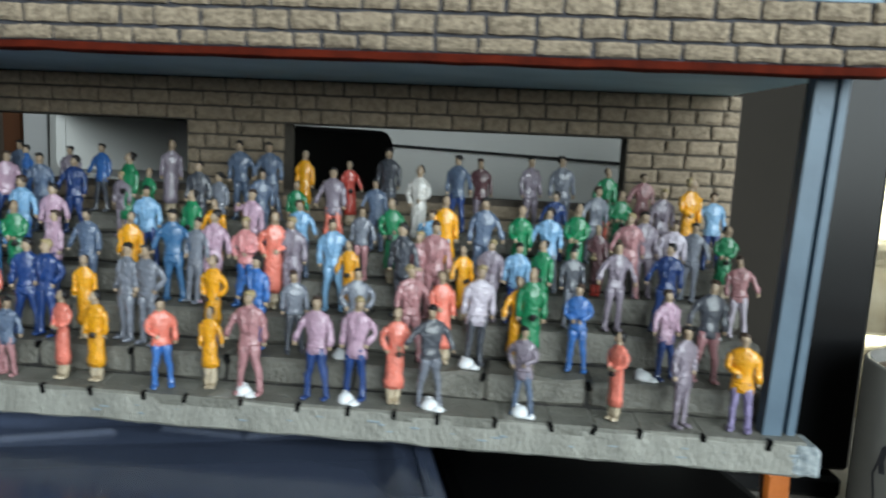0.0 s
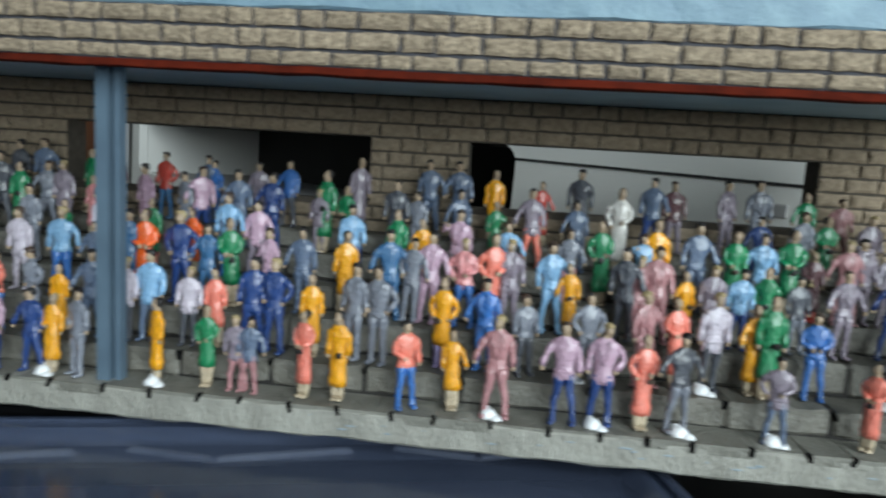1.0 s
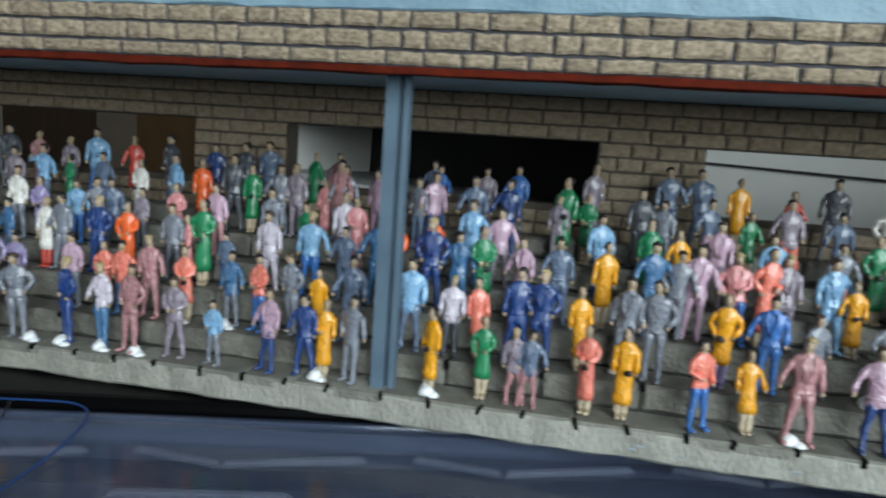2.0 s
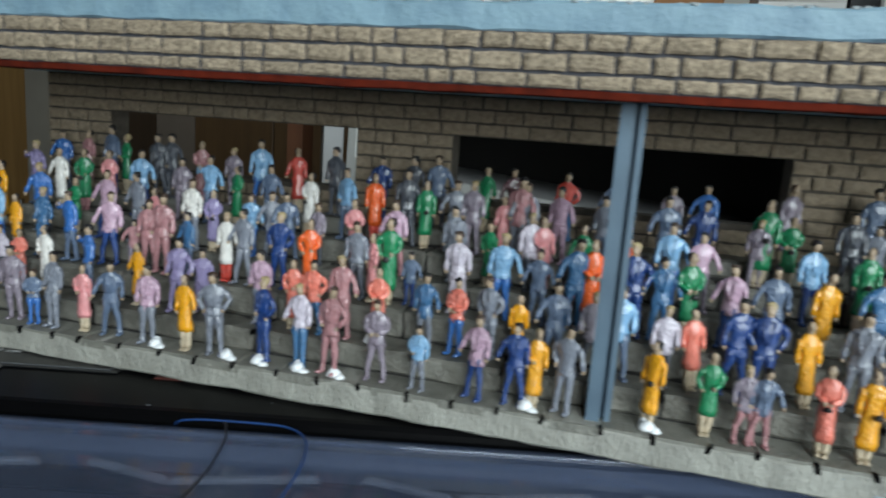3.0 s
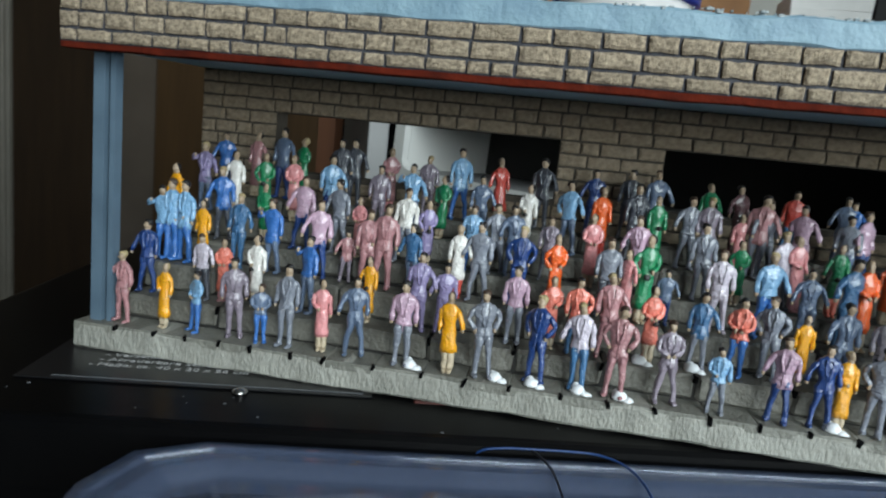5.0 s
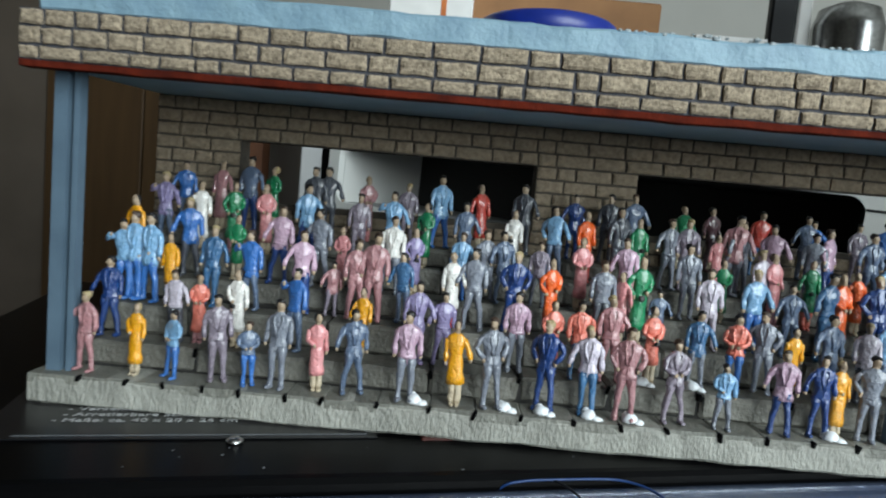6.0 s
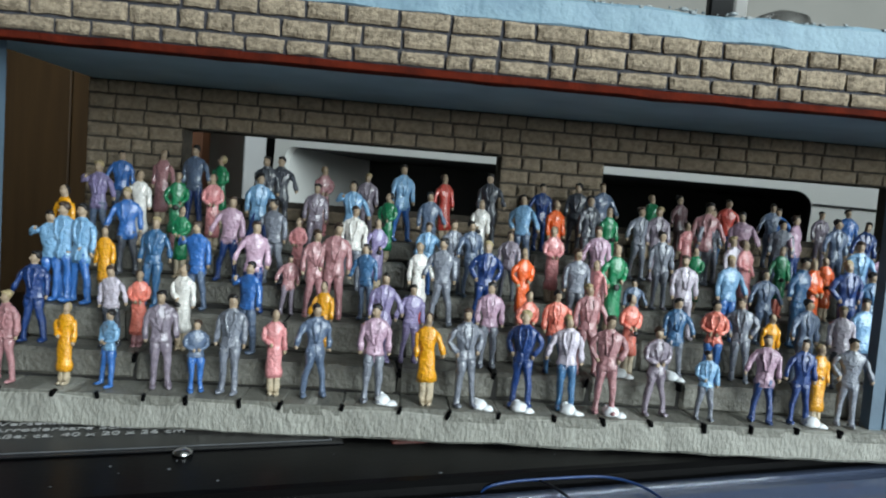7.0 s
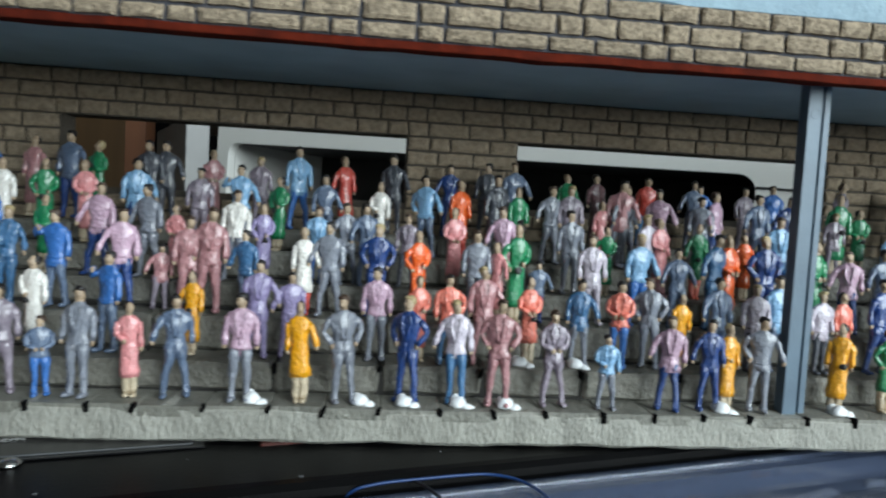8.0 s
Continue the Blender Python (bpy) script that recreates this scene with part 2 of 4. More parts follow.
# ---- black toolbox ----
def toolbox():
    u0, u1, v0, v1, top = -0.397, 0.05, 0.1902, 0.44, 0.2712
    mark = 0.1965
    ob = thing("toolbox", "black plastic toolbox with a printed sticker on its lid", "toolbox", m=SKEW)
    part("body", box(u0 + 0.012, u1 - 0.012, v0 + 0.012, v1 - 0.012, TABLE_Z, 0.232, 0.006, 2), BLACK_PLASTIC, ob)
    part("lid", box(u0, u1, v0, v1, 0.2325, top, 0.003, 3), BLACK_PLASTIC, ob, smooth=False)
    bm = box(u0 + 0.02, u1 - 0.02, v0 - 0.0008, v0 + 0.004, 0.246, 0.2535, 0.001)
    part("lid_rib", bm, BLACK_PLASTIC, ob)
    part("latch", box(-0.243, -0.217, mark + 0.0155, mark + 0.03, top - 0.002, top + 0.0005, 0.0004), DARK_RED, ob, "dark red plastic latch")
    sticker = part("sticker", box(-0.352, -0.255, mark + 0.0170, mark + 0.10, top + 0.0002, top + 0.0005), LABEL, ob, "dark sticker with white print")
    bm = bmesh.new()
    for x0, x1, y0, y1 in ((-0.343, -0.258, 0.0185, 0.0188), (-0.258, -0.2576, 0.0185, 0.03)):
        add_box(bm, x0, x1, mark + y0, mark + y1, top + 0.0006, top + 0.0008)
    part("border", bm, DIM_PRINT, sticker)
    for i, words in enumerate(("- Maße: ca. 40 x 20 x 26 cm", "- Arretierbare Schubladen", "- Versenkbar")):
        font = bpy.data.curves.new("print", "FONT")
        font.body, font.size, font.extrude = words, 0.0034, 0.00005
        drawn = new("print", font)
        bpy.context.view_layer.update()
        mesh = bpy.data.meshes.new_from_object(drawn.evaluated_get(bpy.context.evaluated_depsgraph_get()))
        bpy.data.objects.remove(drawn)
        mesh.materials.clear()
        mesh.materials.append(PRINT)
        line = new("printed_line", mesh)
        line.matrix_world = pose(-0.3375 + (0.0015 if i else 0.0), mark + 0.0275 + 0.0042 * i, top + 0.0008)
        line.scale = (1.2, 1, 1)
        line.parent = sticker
    bm = lathe([(0.0022, 0), (0.0022, 0.0008), (0.0012, 0.0014), (0.0003, 0.0015)], 12)
    screw = part("rivet", bm, METAL, ob, "small steel rivet", True)
    screw.location = (-0.2915, 0.2116, top)
    # dust on the lid
    dust_rng = random.Random(8)
    bm = bmesh.new()
    for i in range(110):
        x, y, r = dust_rng.uniform(u0 + 0.01, u1 - 0.02), v0 + abs(dust_rng.gauss(0, 0.03)) + 0.003, dust_rng.uniform(0.00012, 0.0004)
        ball(bm, x, y, top + r * 0.2, r * dust_rng.uniform(0.8, 2.0), r, r * 0.4, 0, 5, 3)
    tagged(part("dust", bm, DIM_PRINT, ob, "pale dust specks"), kind="stuff")
    return ob


toolbox()


# ---- clear storage box in front ----
def rounded(u0, u1, v0, v1, r, n=2):
    pts = []
    for cx, cy, a0 in ((u1 - r, v1 - r, 0), (u0 + r, v1 - r, 90), (u0 + r, v0 + r, 180), (u1 - r, v0 + r, 270)):
        for i in range(n + 1):
            a = radians(a0 + 90 * i / n)
            pts.append((cx + r * math.cos(a), cy + r * math.sin(a)))
    return pts


def ring_loft(outlines, mat_index=0, close_last=True):
    """Outlines of one length, each with its height, joined from the first to the last."""
    bm = bmesh.new()
    rings = [[bm.verts.new((x, y, z)) for x, y in pts] for pts, z in outlines]
    n = len(rings[0])
    for a, b in zip(rings, rings[1:]):
        for i in range(n):
            j = (i + 1) % n
            bm.faces.new((a[i], a[j], b[j], b[i]))
    if close_last:
        bm.faces.new(rings[-1])
    return bm


def storage_box():
    u0, u1, v0, v1, top = -0.316, 0.032, -0.06, 0.1897, 0.2688
    ob = thing("storage_box", "clear bluish plastic storage box with a lid", "storage box", m=SKEW)

    def inset(d, r):
        return rounded(u0 + d, u1 - d, v0 + d, v1 - d, r)
    part("tub", ring_loft([(inset(0.03, 0.02), TABLE_Z), (inset(0.014, 0.022), 0.24), (inset(0.010, 0.024), 0.252)]), INSIDE, ob, "dark blue tub seen through the lid")
    part("lid", ring_loft([(inset(0.000, 0.022), 0.254), (inset(0.000, 0.022), top - 0.003), (inset(0.0012, 0.021), top - 0.0008), (inset(0.004, 0.02), top),
                           (inset(0.0052, 0.0195), top), (inset(0.0056, 0.0193), top - 0.0012), (inset(0.0074, 0.0187), top - 0.0012), (inset(0.0078, 0.0185), top), (inset(0.0105, 0.017), top), (inset(0.0125, 0.016), top - 0.001), (inset(0.0145, 0.014), top - 0.0022), (inset(0.016, 0.012), top - 0.0026)]), CLEAR, ob, "clear bluish lid with a raised rim")
    # raised ridges on the lid panel
    lid_z = top - 0.0026
    for a in (-0.3075, -0.2405, -0.1735, -0.1055, -0.0385):
        bm = bmesh.new()
        left = max(a, -0.288)
        lines = [((left, 0.1706), (a + 0.022, 0.1640)), ((a + 0.022, 0.1640), (a + 0.057, 0.1690))]
        if -0.2 < a < -0.15:
            lines.append(((left + 0.002, 0.1500), (a + 0.042, 0.1505)))
        for pts in lines:
            (x0, y0), (x1, y1) = pts
            d = Vector((x1 - x0, y1 - y0)).normalized()
            s = Vector((-d.y, d.x)) * 0.0008
            quad = [(x0 - s.x, y0 - s.y), (x1 - s.x, y1 - s.y), (x1 + s.x, y1 + s.y), (x0 + s.x, y0 + s.y)]
            low = [bm.verts.new((x, y, lid_z)) for x, y in quad]
            high = [bm.verts.new((x * 0.9 + (x0 + x1) * 0.05, y * 0.9 + (y0 + y1) * 0.05, lid_z + 0.0014)) for x, y in quad]
            bm.faces.new(high)
            for i in range(4):
                bm.faces.new((low[i], low[(i + 1) % 4], high[(i + 1) % 4], high[i]))
        part("ridge", bm, RIDGE, ob)
    return ob


storage_box()
case = thing("black_case", "flat black plastic case beside the clear box", "case", m=SKEW)
part("body", box(0.038, 0.118, -0.06, 0.19, TABLE_Z, 0.240, 0.005, 2), BLACK_PLASTIC, case)
part("lid", box(0.036, 0.120, -0.062, 0.192, 0.2405, 0.256, 0.004, 2), BLACK_PLASTIC, case)


def cable(name, points, mat, label, radius=0.0005):
    curve = bpy.data.curves.new(name, "CURVE")
    curve.dimensions, curve.bevel_depth, curve.bevel_resolution = "3D", radius, 2
    line = curve.splines.new("NURBS")
    line.points.add(len(points) - 1)
    for p, co in zip(line.points, points):
        p.co = (*co, 1)
    line.use_endpoint_u, line.order_u = True, 3
    curve.materials.append(mat)
    ob = new(name, curve)
    return tagged(ob, label, "cable")


cable("black_cable", [(-0.2560, 0.1340, 0.2640), (-0.2550, 0.1325, 0.2698), (-0.2520, 0.1285, 0.2702), (-0.2485, 0.1235, 0.2696), (-0.2470, 0.1180, 0.2690), (-0.2446, 0.108, 0.2672), (-0.243, 0.07, 0.2668), (-0.25, 0.03, 0.2668)], CABLE_BLACK, "thin black cable lying over the clear box lid", 0.0003)
cable("blue_cable", [(-0.2690, 0.1300, 0.2640), (-0.2680, 0.1275, 0.2690), (-0.2610, 0.1290, 0.2702), (-0.2540, 0.1308, 0.2702), (-0.2450, 0.1330, 0.2702), (-0.2365, 0.1345, 0.2702), (-0.2295, 0.1310, 0.2700), (-0.2255, 0.1220, 0.2692), (-0.2245, 0.1120, 0.2674), (-0.222, 0.085, 0.2668), (-0.215, 0.03, 0.2668)], CABLE_BLUE, "thin blue cable lying over the clear box lid", 0.0003)

# ---- grandstand ----
TREADS = [0.2800, 0.2872, 0.2963, 0.3035, 0.3115, 0.3180]
RISERS = [0.1465, 0.1575, 0.1700, 0.1817, 0.1927, 0.2033, 0.2185]
FEET = [0.1515, 0.1640, 0.1760, 0.1872, 0.1980, 0.2090]
STAND_X0, STAND_X1 = -0.3975, 0.0800

stand = thing("grandstand", "hand-built model grandstand of painted foam with brick roof edge", "model grandstand")
base = part("base", rough_box(STAND_X0, STAND_X1, 0.1464, 0.2300, 0.2716, 0.2797, 0.004, 0.0005, 3), CONCRETE_WORN, stand, "grey foam base ledge with worn paint")
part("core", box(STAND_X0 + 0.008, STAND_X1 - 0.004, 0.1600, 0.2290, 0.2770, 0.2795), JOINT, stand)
part("broken_corner", rough_box(0.0770, 0.0835, 0.146, 0.157, 0.2716, 0.2790, 0.001, 0.0014, 9), FOAM, stand, "crumbled white foam corner")
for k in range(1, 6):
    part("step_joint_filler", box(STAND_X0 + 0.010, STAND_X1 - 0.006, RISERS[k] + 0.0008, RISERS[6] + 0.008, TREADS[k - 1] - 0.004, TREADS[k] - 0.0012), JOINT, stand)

# posts: an extruded strip with one groove
for x, w, d in ((-0.3940, 0.0066, 0.0042), (-0.1595, 0.0062, 0.0036), (0.0712, 0.0076, 0.0042)):
    outline = [(0, 0), (w * 0.56, 0), (w * 0.56, d * 0.85), (w * 0.76, d * 0.85), (w * 0.76, 0.0007), (w, 0.0007), (w, d), (0, d)]
    post = part("post", extrude_outline(outline, 0.2795, 0.3640), POST_BLUE, stand, "blue-grey grooved plastic post")
    post.location = (x, 0.1500, 0)
    if x > 0:
        post.matrix_local = pose(x, 0.1500, 0.2795, 0, 2.0, 0) @ pose(0, 0, -0.2795)
    mark = part("mould_mark", lathe([(0.0013, 0), (0.0013, 0.0002), (0.0010, 0.0002), (0.0010, 0.00005)], 20), POST_BLUE, post)
    mark.matrix_local = pose(w * 0.3, 0.0001, 0.3555, 90, 0, 0)

# roof: red edge, ceiling slab, blue cap
FASCIA_X0, FASCIA_X1, FASCIA_Y = -0.3985, 0.0850, 0.1420
FASCIA = 0.3630
roof = part("roof", rough_box(FASCIA_X0 + 0.003, FASCIA_X1 - 0.002, FASCIA_Y + 0.0020, 0.2350, FASCIA + 0.0130, FASCIA + 0.0203, 0.005, 0.0006, 5), SKY_BLUE, stand, "light blue roof slab with a ragged edge")
bm = bmesh.new()
v = [bm.verts.new(c) for c in ((FASCIA_X0 + 0.004, 0.1460, 0.3626), (FASCIA_X1 - 0.003, 0.1460, 0.3626), (FASCIA_X1 - 0.006, 0.2300, 0.3664), (FASCIA_X0 + 0.001, 0.2300, 0.3664),
                               (FASCIA_X0 + 0.004, 0.1460, 0.3755), (FASCIA_X1 - 0.003, 0.1460, 0.3755), (FASCIA_X1 - 0.006, 0.2300, 0.3755), (FASCIA_X0 + 0.001, 0.2300, 0.3755))]
for f in ((3, 2, 1, 0), (4, 5, 6, 7), (0, 1, 5, 4), (1, 2, 6, 5), (2, 3, 7, 6), (3, 0, 4, 7)):
    bm.faces.new([v[i] for i in f])
part("soffit", bm, CEILING_BLUE, stand, "blue-grey painted underside of the roof")
part("red_edge", rough_box(FASCIA_X0, FASCIA_X1, FASCIA_Y - 0.0001, 0.1462, FASCIA - 0.0017, FASCIA + 0.0002, 0.008, 0.0003, 6, 0.0002), RED_EDGE, stand, "red-brown painted lower edge")
fascia = part("fascia", box(FASCIA_X0, FASCIA_X1, FASCIA_Y, 0.1458, FASCIA + 0.0001, FASCIA + 0.0129), MORTAR, stand, "grey mortar strip behind the roof bricks")

# crumbs along the roof's top edge, and worn light paint along the ledge
rng = random.Random(3)
for name, count, mat, parent, label in (("crumb_line", 260, FOAM, roof, "loose white foam crumbs"), ("paint_wear", 80, WEAR, base, "light blue worn paint streaks")):
    bm = bmesh.new()
    for i in range(count):
        if name == "crumb_line":
            x, y, z = rng.uniform(-0.25, FASCIA_X1 - 0.004), FASCIA_Y + rng.uniform(0.0022, 0.005), FASCIA + 0.0203 + rng.uniform(-0.0004, 0.0004)
            r = rng.uniform(0.0002, 0.0007)
            ball(bm, x, y, z, r * rng.uniform(1, 2.2), r, r * 0.8, 0, 5, 3)
        else:
            x = min(0.078, rng.gauss(-0.02, 0.07))
            r = rng.uniform(0.0003, 0.0009)
            ball(bm, x, 0.1468 + rng.uniform(-0.0003, 0.0003), 0.2768 + rng.uniform(-0.0032, 0.0008), r * rng.uniform(1.5, 4), 0.00035, r * 0.5, 0, 6, 4)
    tagged(part(name, bm, mat, parent, label), kind="stuff")

# back wall with three openings
WALL_Y, WALL_X0, WALL_X1, WALL_TOP, WALL_LOW = 0.2188, -0.3980, 0.0830, 0.3658, 0.3165
OPENINGS = [(-0.3660, -0.2550), (-0.2170, -0.1030), (-0.0680, 0.0475)]
SILL, LINTEL = 0.3285, 0.3512
bm = bmesh.new()
add_box(bm, WALL_X0, WALL_X1, WALL_Y, WALL_Y + 0.010, LINTEL, WALL_TOP)
add_box(bm, WALL_X0, WALL_X1, WALL_Y, WALL_Y + 0.010, WALL_LOW, SILL)
edges_x = [WALL_X0] + [x for o in OPENINGS for x in o] + [WALL_X1]
for a, b in zip(edges_x[::2], edges_x[1::2]):
    add_box(bm, a, b, WALL_Y, WALL_Y + 0.010, SILL, LINTEL)
back_wall = part("back_wall", bm, MORTAR_BACK, stand, "brown brick back wall with three openings")


# ---- white appliance behind the openings ----
def appliance():
    """Built along its own front (local y = 0), turned to the stand."""
    x0, x1, zb, zt, deep = 0.0, 0.559, TABLE_Z + 0.012, 0.398, 0.14
    sx0, sx1, sz0, sz1 = 0.012, 0.406, 0.322, 0.3735
    ob = thing("white_appliance", "white plastic appliance with a long dark slot", "appliance", m=pose(-0.4120, 0.5622, 0, 0, 2.4, -31))
    bm = bmesh.new()
    r, n = 0.010, 5
    hole = []
    for cx, cz, a0 in ((sx1 - r, sz1 - r, 0), (sx0 + r, sz1 - r, 90), (sx0 + r, sz0 + r, 180), (sx1 - r, sz0 + r, 270)):
        for i in range(n + 1):
            a = radians(a0 + 90 * i / n)
            hole.append((cx + r * math.cos(a), cz + r * math.sin(a)))
    front = [bm.verts.new((x, 0, z)) for x, z in ((x1, zt), (x0, zt), (x0, zb), (x1, zb))]
    rim = [bm.verts.new((x, 0, z)) for x, z in hole]
    back = [bm.verts.new((x, 0.008, z)) for x, z in hole]
    m = n + 1
    for q in range(4):
        for i in range(n):
            bm.faces.new((front[q], rim[q * m + i + 1], rim[q * m + i]))
        j = ((q + 1) * m) % len(rim)
        bm.faces.new((front[q], front[(q + 1) % 4], rim[j], rim[q * m + n]))
    for i in range(len(rim)):
        j = (i + 1) % len(rim)
        bm.faces.new((rim[i], rim[j], back[j], back[i]))
    part("front_panel", bm, WHITE_PLASTIC, ob)
    bm = bmesh.new()
    for a in ((x0, x0 + 0.004, 0.0005, deep, zb, zt), (x1 - 0.004, x1, 0.0005, 0.05, zb, zt), (x1 - 0.10, x1 - 0.004, 0.046, 0.05, zb, zt - 0.004), (x1 - 0.104, x1 - 0.1, 0.046, deep, zb, zt), (x1 - 0.1, x1 - 0.004, 0.0005, 0.046, zt - 0.004, zt), (x0 + 0.004, x1 - 0.104, 0.0005, deep, zt - 0.004, zt), (x0 + 0.004, x1 - 0.104, deep - 0.004, deep, zb, zt - 0.004)):
        add_box(bm, *a)
    part("housing", bm, WHITE_PLASTIC, ob)
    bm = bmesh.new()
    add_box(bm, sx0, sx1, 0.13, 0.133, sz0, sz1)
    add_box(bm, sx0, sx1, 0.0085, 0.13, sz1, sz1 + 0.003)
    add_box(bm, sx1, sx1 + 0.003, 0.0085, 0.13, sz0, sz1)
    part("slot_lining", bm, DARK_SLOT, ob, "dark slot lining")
    bm = bmesh.new()
    add_box(bm, sx0, sx1, 0.0085, 0.13, sz0 - 0.003, sz0)
    part("tray", bm, GREY_SLOT, ob, "pale grey tray")
    bm = box(sx0 - 0.003, sx0, 0.0085, 0.13, sz0, sz1)
    part("slot_side", bm, WHITE_PLASTIC, ob)
    part("seam", box(sx1, x1, -0.0006, 0.001, 0.3655, 0.3668), SEAM, ob)
    part("button", box(0.529, 0.540, -0.001, 0.002, 0.352, 0.358, 0.0006), GREY_SLOT, ob)
    for x, y in ((0.03, 0.03), (0.03, 0.11), (0.525, 0.03), (0.43, 0.11)):
        part("foot", box(x - 0.012, x + 0.012, y - 0.012, y + 0.012, zb - 0.024 + 0.0, zb, 0.002), BLACK_PLASTIC, ob)


appliance()

board = part("white_board", box(0, 0.165, -0.004, 0.015, TABLE_Z, 0.392, 0.0008), GREY_SLOT)
board.matrix_world = pose(-0.4108, 0.5605, 0, 0, 0, 115.8)
tagged(board, "pale grey board standing beside the appliance", "board")

# ---- far things behind, on the left: cupboard, door frame, dark wood ----
def far_panel(name, x0, x1, mat, label, category, y=2.0, z0=-0.6, z1=1.75, depth=0.05, leaves=1):
    """Tall furniture or door far behind: a body with its leaves, each a little proud."""
    ob = thing(name, label, category)
    part("body", box(x0, x1, y + 0.02, y + depth, z0, z1, 0.003), mat, ob)
    w = (x1 - x0) / leaves
    for i in range(leaves):
        leaf = part("leaf", box(x0 + w * i + 0.002, x0 + w * (i + 1) - 0.002, y, y + 0.0195, z0 + 0.01, z1 - 0.01, 0.003), mat, ob)
        if leaves > 1:
            part("handle", box(x0 + w * (i + 0.9), x0 + w * (i + 0.9) + 0.012, y - 0.02, y - 0.0005, -0.12, 0.0, 0.003), METAL, leaf)
    return ob


far_panel("cupboard", -3.35, -2.30, OAK, "oak veneer cupboard against the wall", "cupboard", leaves=2)
far_panel("door_frame", -2.295, -2.14, GREY_FRAME, "beige-grey door frame on the wall", "door frame", 1.97, depth=0.08)
far_panel("wooden_door", -2.135, -1.73, DARK_WOOD, "dark brown wooden door in its frame", "door", 2.0)
far_panel("door_frame", -1.725, -1.56, DIM_FRAME, "dull brown-grey door frame on the wall", "door frame", 1.97, depth=0.08)
far_panel("bookcase", -1.555, -0.95, BROWN_WOOD, "mid brown wooden bookcase against the wall", "bookcase", 1.95, leaves=2)
# added black body: stands in for the shadow between side board and appliance
far_panel("shadow_panel", -0.945, -0.30, BLACK_PLASTIC, "black panel added for the shadow beside the appliance", "cabinet", 1.93, z1=0.75)

tagged(part("paper_scrap", box(-2.72, -2.635, 1.996, 1.9995, 0.640, 0.685, 0.001), PAPER), "torn white paper scrap stuck on the cupboard", "paper")


# ---- right side: dark panel, mug, jar ----
def mug():
    ob = thing("mug", "white ceramic mug with a dark drawing, filled with cocoa", "mug", m=pose(0.2600, 0.355, TABLE_Z))
    r, h = 0.045, 0.104
    part("body", lathe([(0.030, 0.0), (r - 0.004, 0.001), (r - 0.001, 0.004), (r, 0.010), (r, h - 0.002), (r - 0.001, h - 0.0004), (r - 0.002, h), (r - 0.0035, h - 0.0006), (r - 0.0045, h - 0.003), (r - 0.0045, h - 0.008)], 48), MUG_WHITE, ob, smooth=True)
    part("drink", lathe([(r - 0.0046, h - 0.012), (r - 0.0046, h - 0.0075), (0.02, h - 0.0065), (0.002, h - 0.006)], 32), FOAM_BROWN, ob, "frothy cocoa", True)

    def stroke(points, w=0.0012):
        bm = bmesh.new()
        for (a0, z0), (a1, z1) in zip(points, points[1:]):
            d = Vector((a1 - a0, z1 - z0)).normalized()
            s = Vector((-d.y, d.x)) * w
            e = d * w * 0.5
            vs = []
            for a, z in ((a0 - s.x - e.x, z0 - s.y - e.y), (a1 - s.x + e.x, z1 - s.y + e.y), (a1 + s.x + e.x, z1 + s.y + e.y), (a0 + s.x - e.x, z0 + s.y - e.y)):
                t = a / r
                vs.append(bm.verts.new(((r + 0.0003) * math.sin(t), -(r + 0.0003) * math.cos(t), z)))
            bm.faces.new(vs)
        return bm
    for points, w in ([[(-0.048 + 0.010 * math.cos(a / 6 * math.pi), 0.055 + 0.012 * math.sin(a / 6 * math.pi)) for a in range(-1, 8)], 0.0018],
                      [[(-0.047 + 0.013 * math.cos(a / 8 * math.pi), 0.036 + 0.020 * math.sin(a / 8 * math.pi)) for a in range(-8, 1)], 0.0007],
                      [[(-0.060, 0.036), (-0.062, 0.046), (-0.059, 0.055)], 0.0007], [[(-0.0335, 0.036), (-0.034, 0.048)], 0.0007], [[(-0.050, 0.052), (-0.049, 0.050)], 0.0011]):
        part("drawn_line", stroke(points, w), MUG_PRINT, ob)
    limb_bm = bmesh.new()
    limb(limb_bm, [(r - 0.002 + 0.03 * math.sin(a), 0, h * 0.52 + 0.032 * math.cos(a), 0.005) for a in [math.pi * i / 10 for i in range(11)]], 0, 10)
    part("handle", limb_bm, MUG_WHITE, ob, smooth=True)


mug()
panel = thing("flat_screen", "dark grey upright panel with a black edge", "screen")
part("screen", box(0.105, 0.1920, 0.420, 0.445, 0.16, 0.70, 0.001), DARK_SCREEN, panel)
part("frame", box(0.1925, 0.2430, 0.414, 0.450, 0.155, 0.70, 0.003), BLACK_GLOSS, panel, "black frame edge")
part("foot", box(0.115, 0.235, 0.405, 0.47, TABLE_Z, 0.1545, 0.003), BLACK_GLOSS, panel)
canister = thing("steel_canister", "shiny warm-toned steel canister catching the light", "canister", m=pose(0.333, 0.61, TABLE_Z))
part("body", lathe([(0.05, 0), (0.056, 0.004), (0.056, 0.07), (0.0545, 0.074), (0.0545, 0.078), (0.056, 0.082), (0.056, 0.2), (0.052, 0.212), (0.046, 0.218)], 40), WARM_STEEL, canister, smooth=True)
part("cap", lathe([(0.047, 0.218), (0.05, 0.220), (0.05, 0.258), (0.047, 0.262), (0.01, 0.268)], 32), BLACK_GLOSS, canister, "black cap", True)
tagged(part("orange_tool", rough_box(0.0825, 0.0895, 0.170, 0.174, 0.225, 0.262, 0.003, 0.0012, 4), ORANGE), "orange plastic tool beside the grandstand corner", "tool")


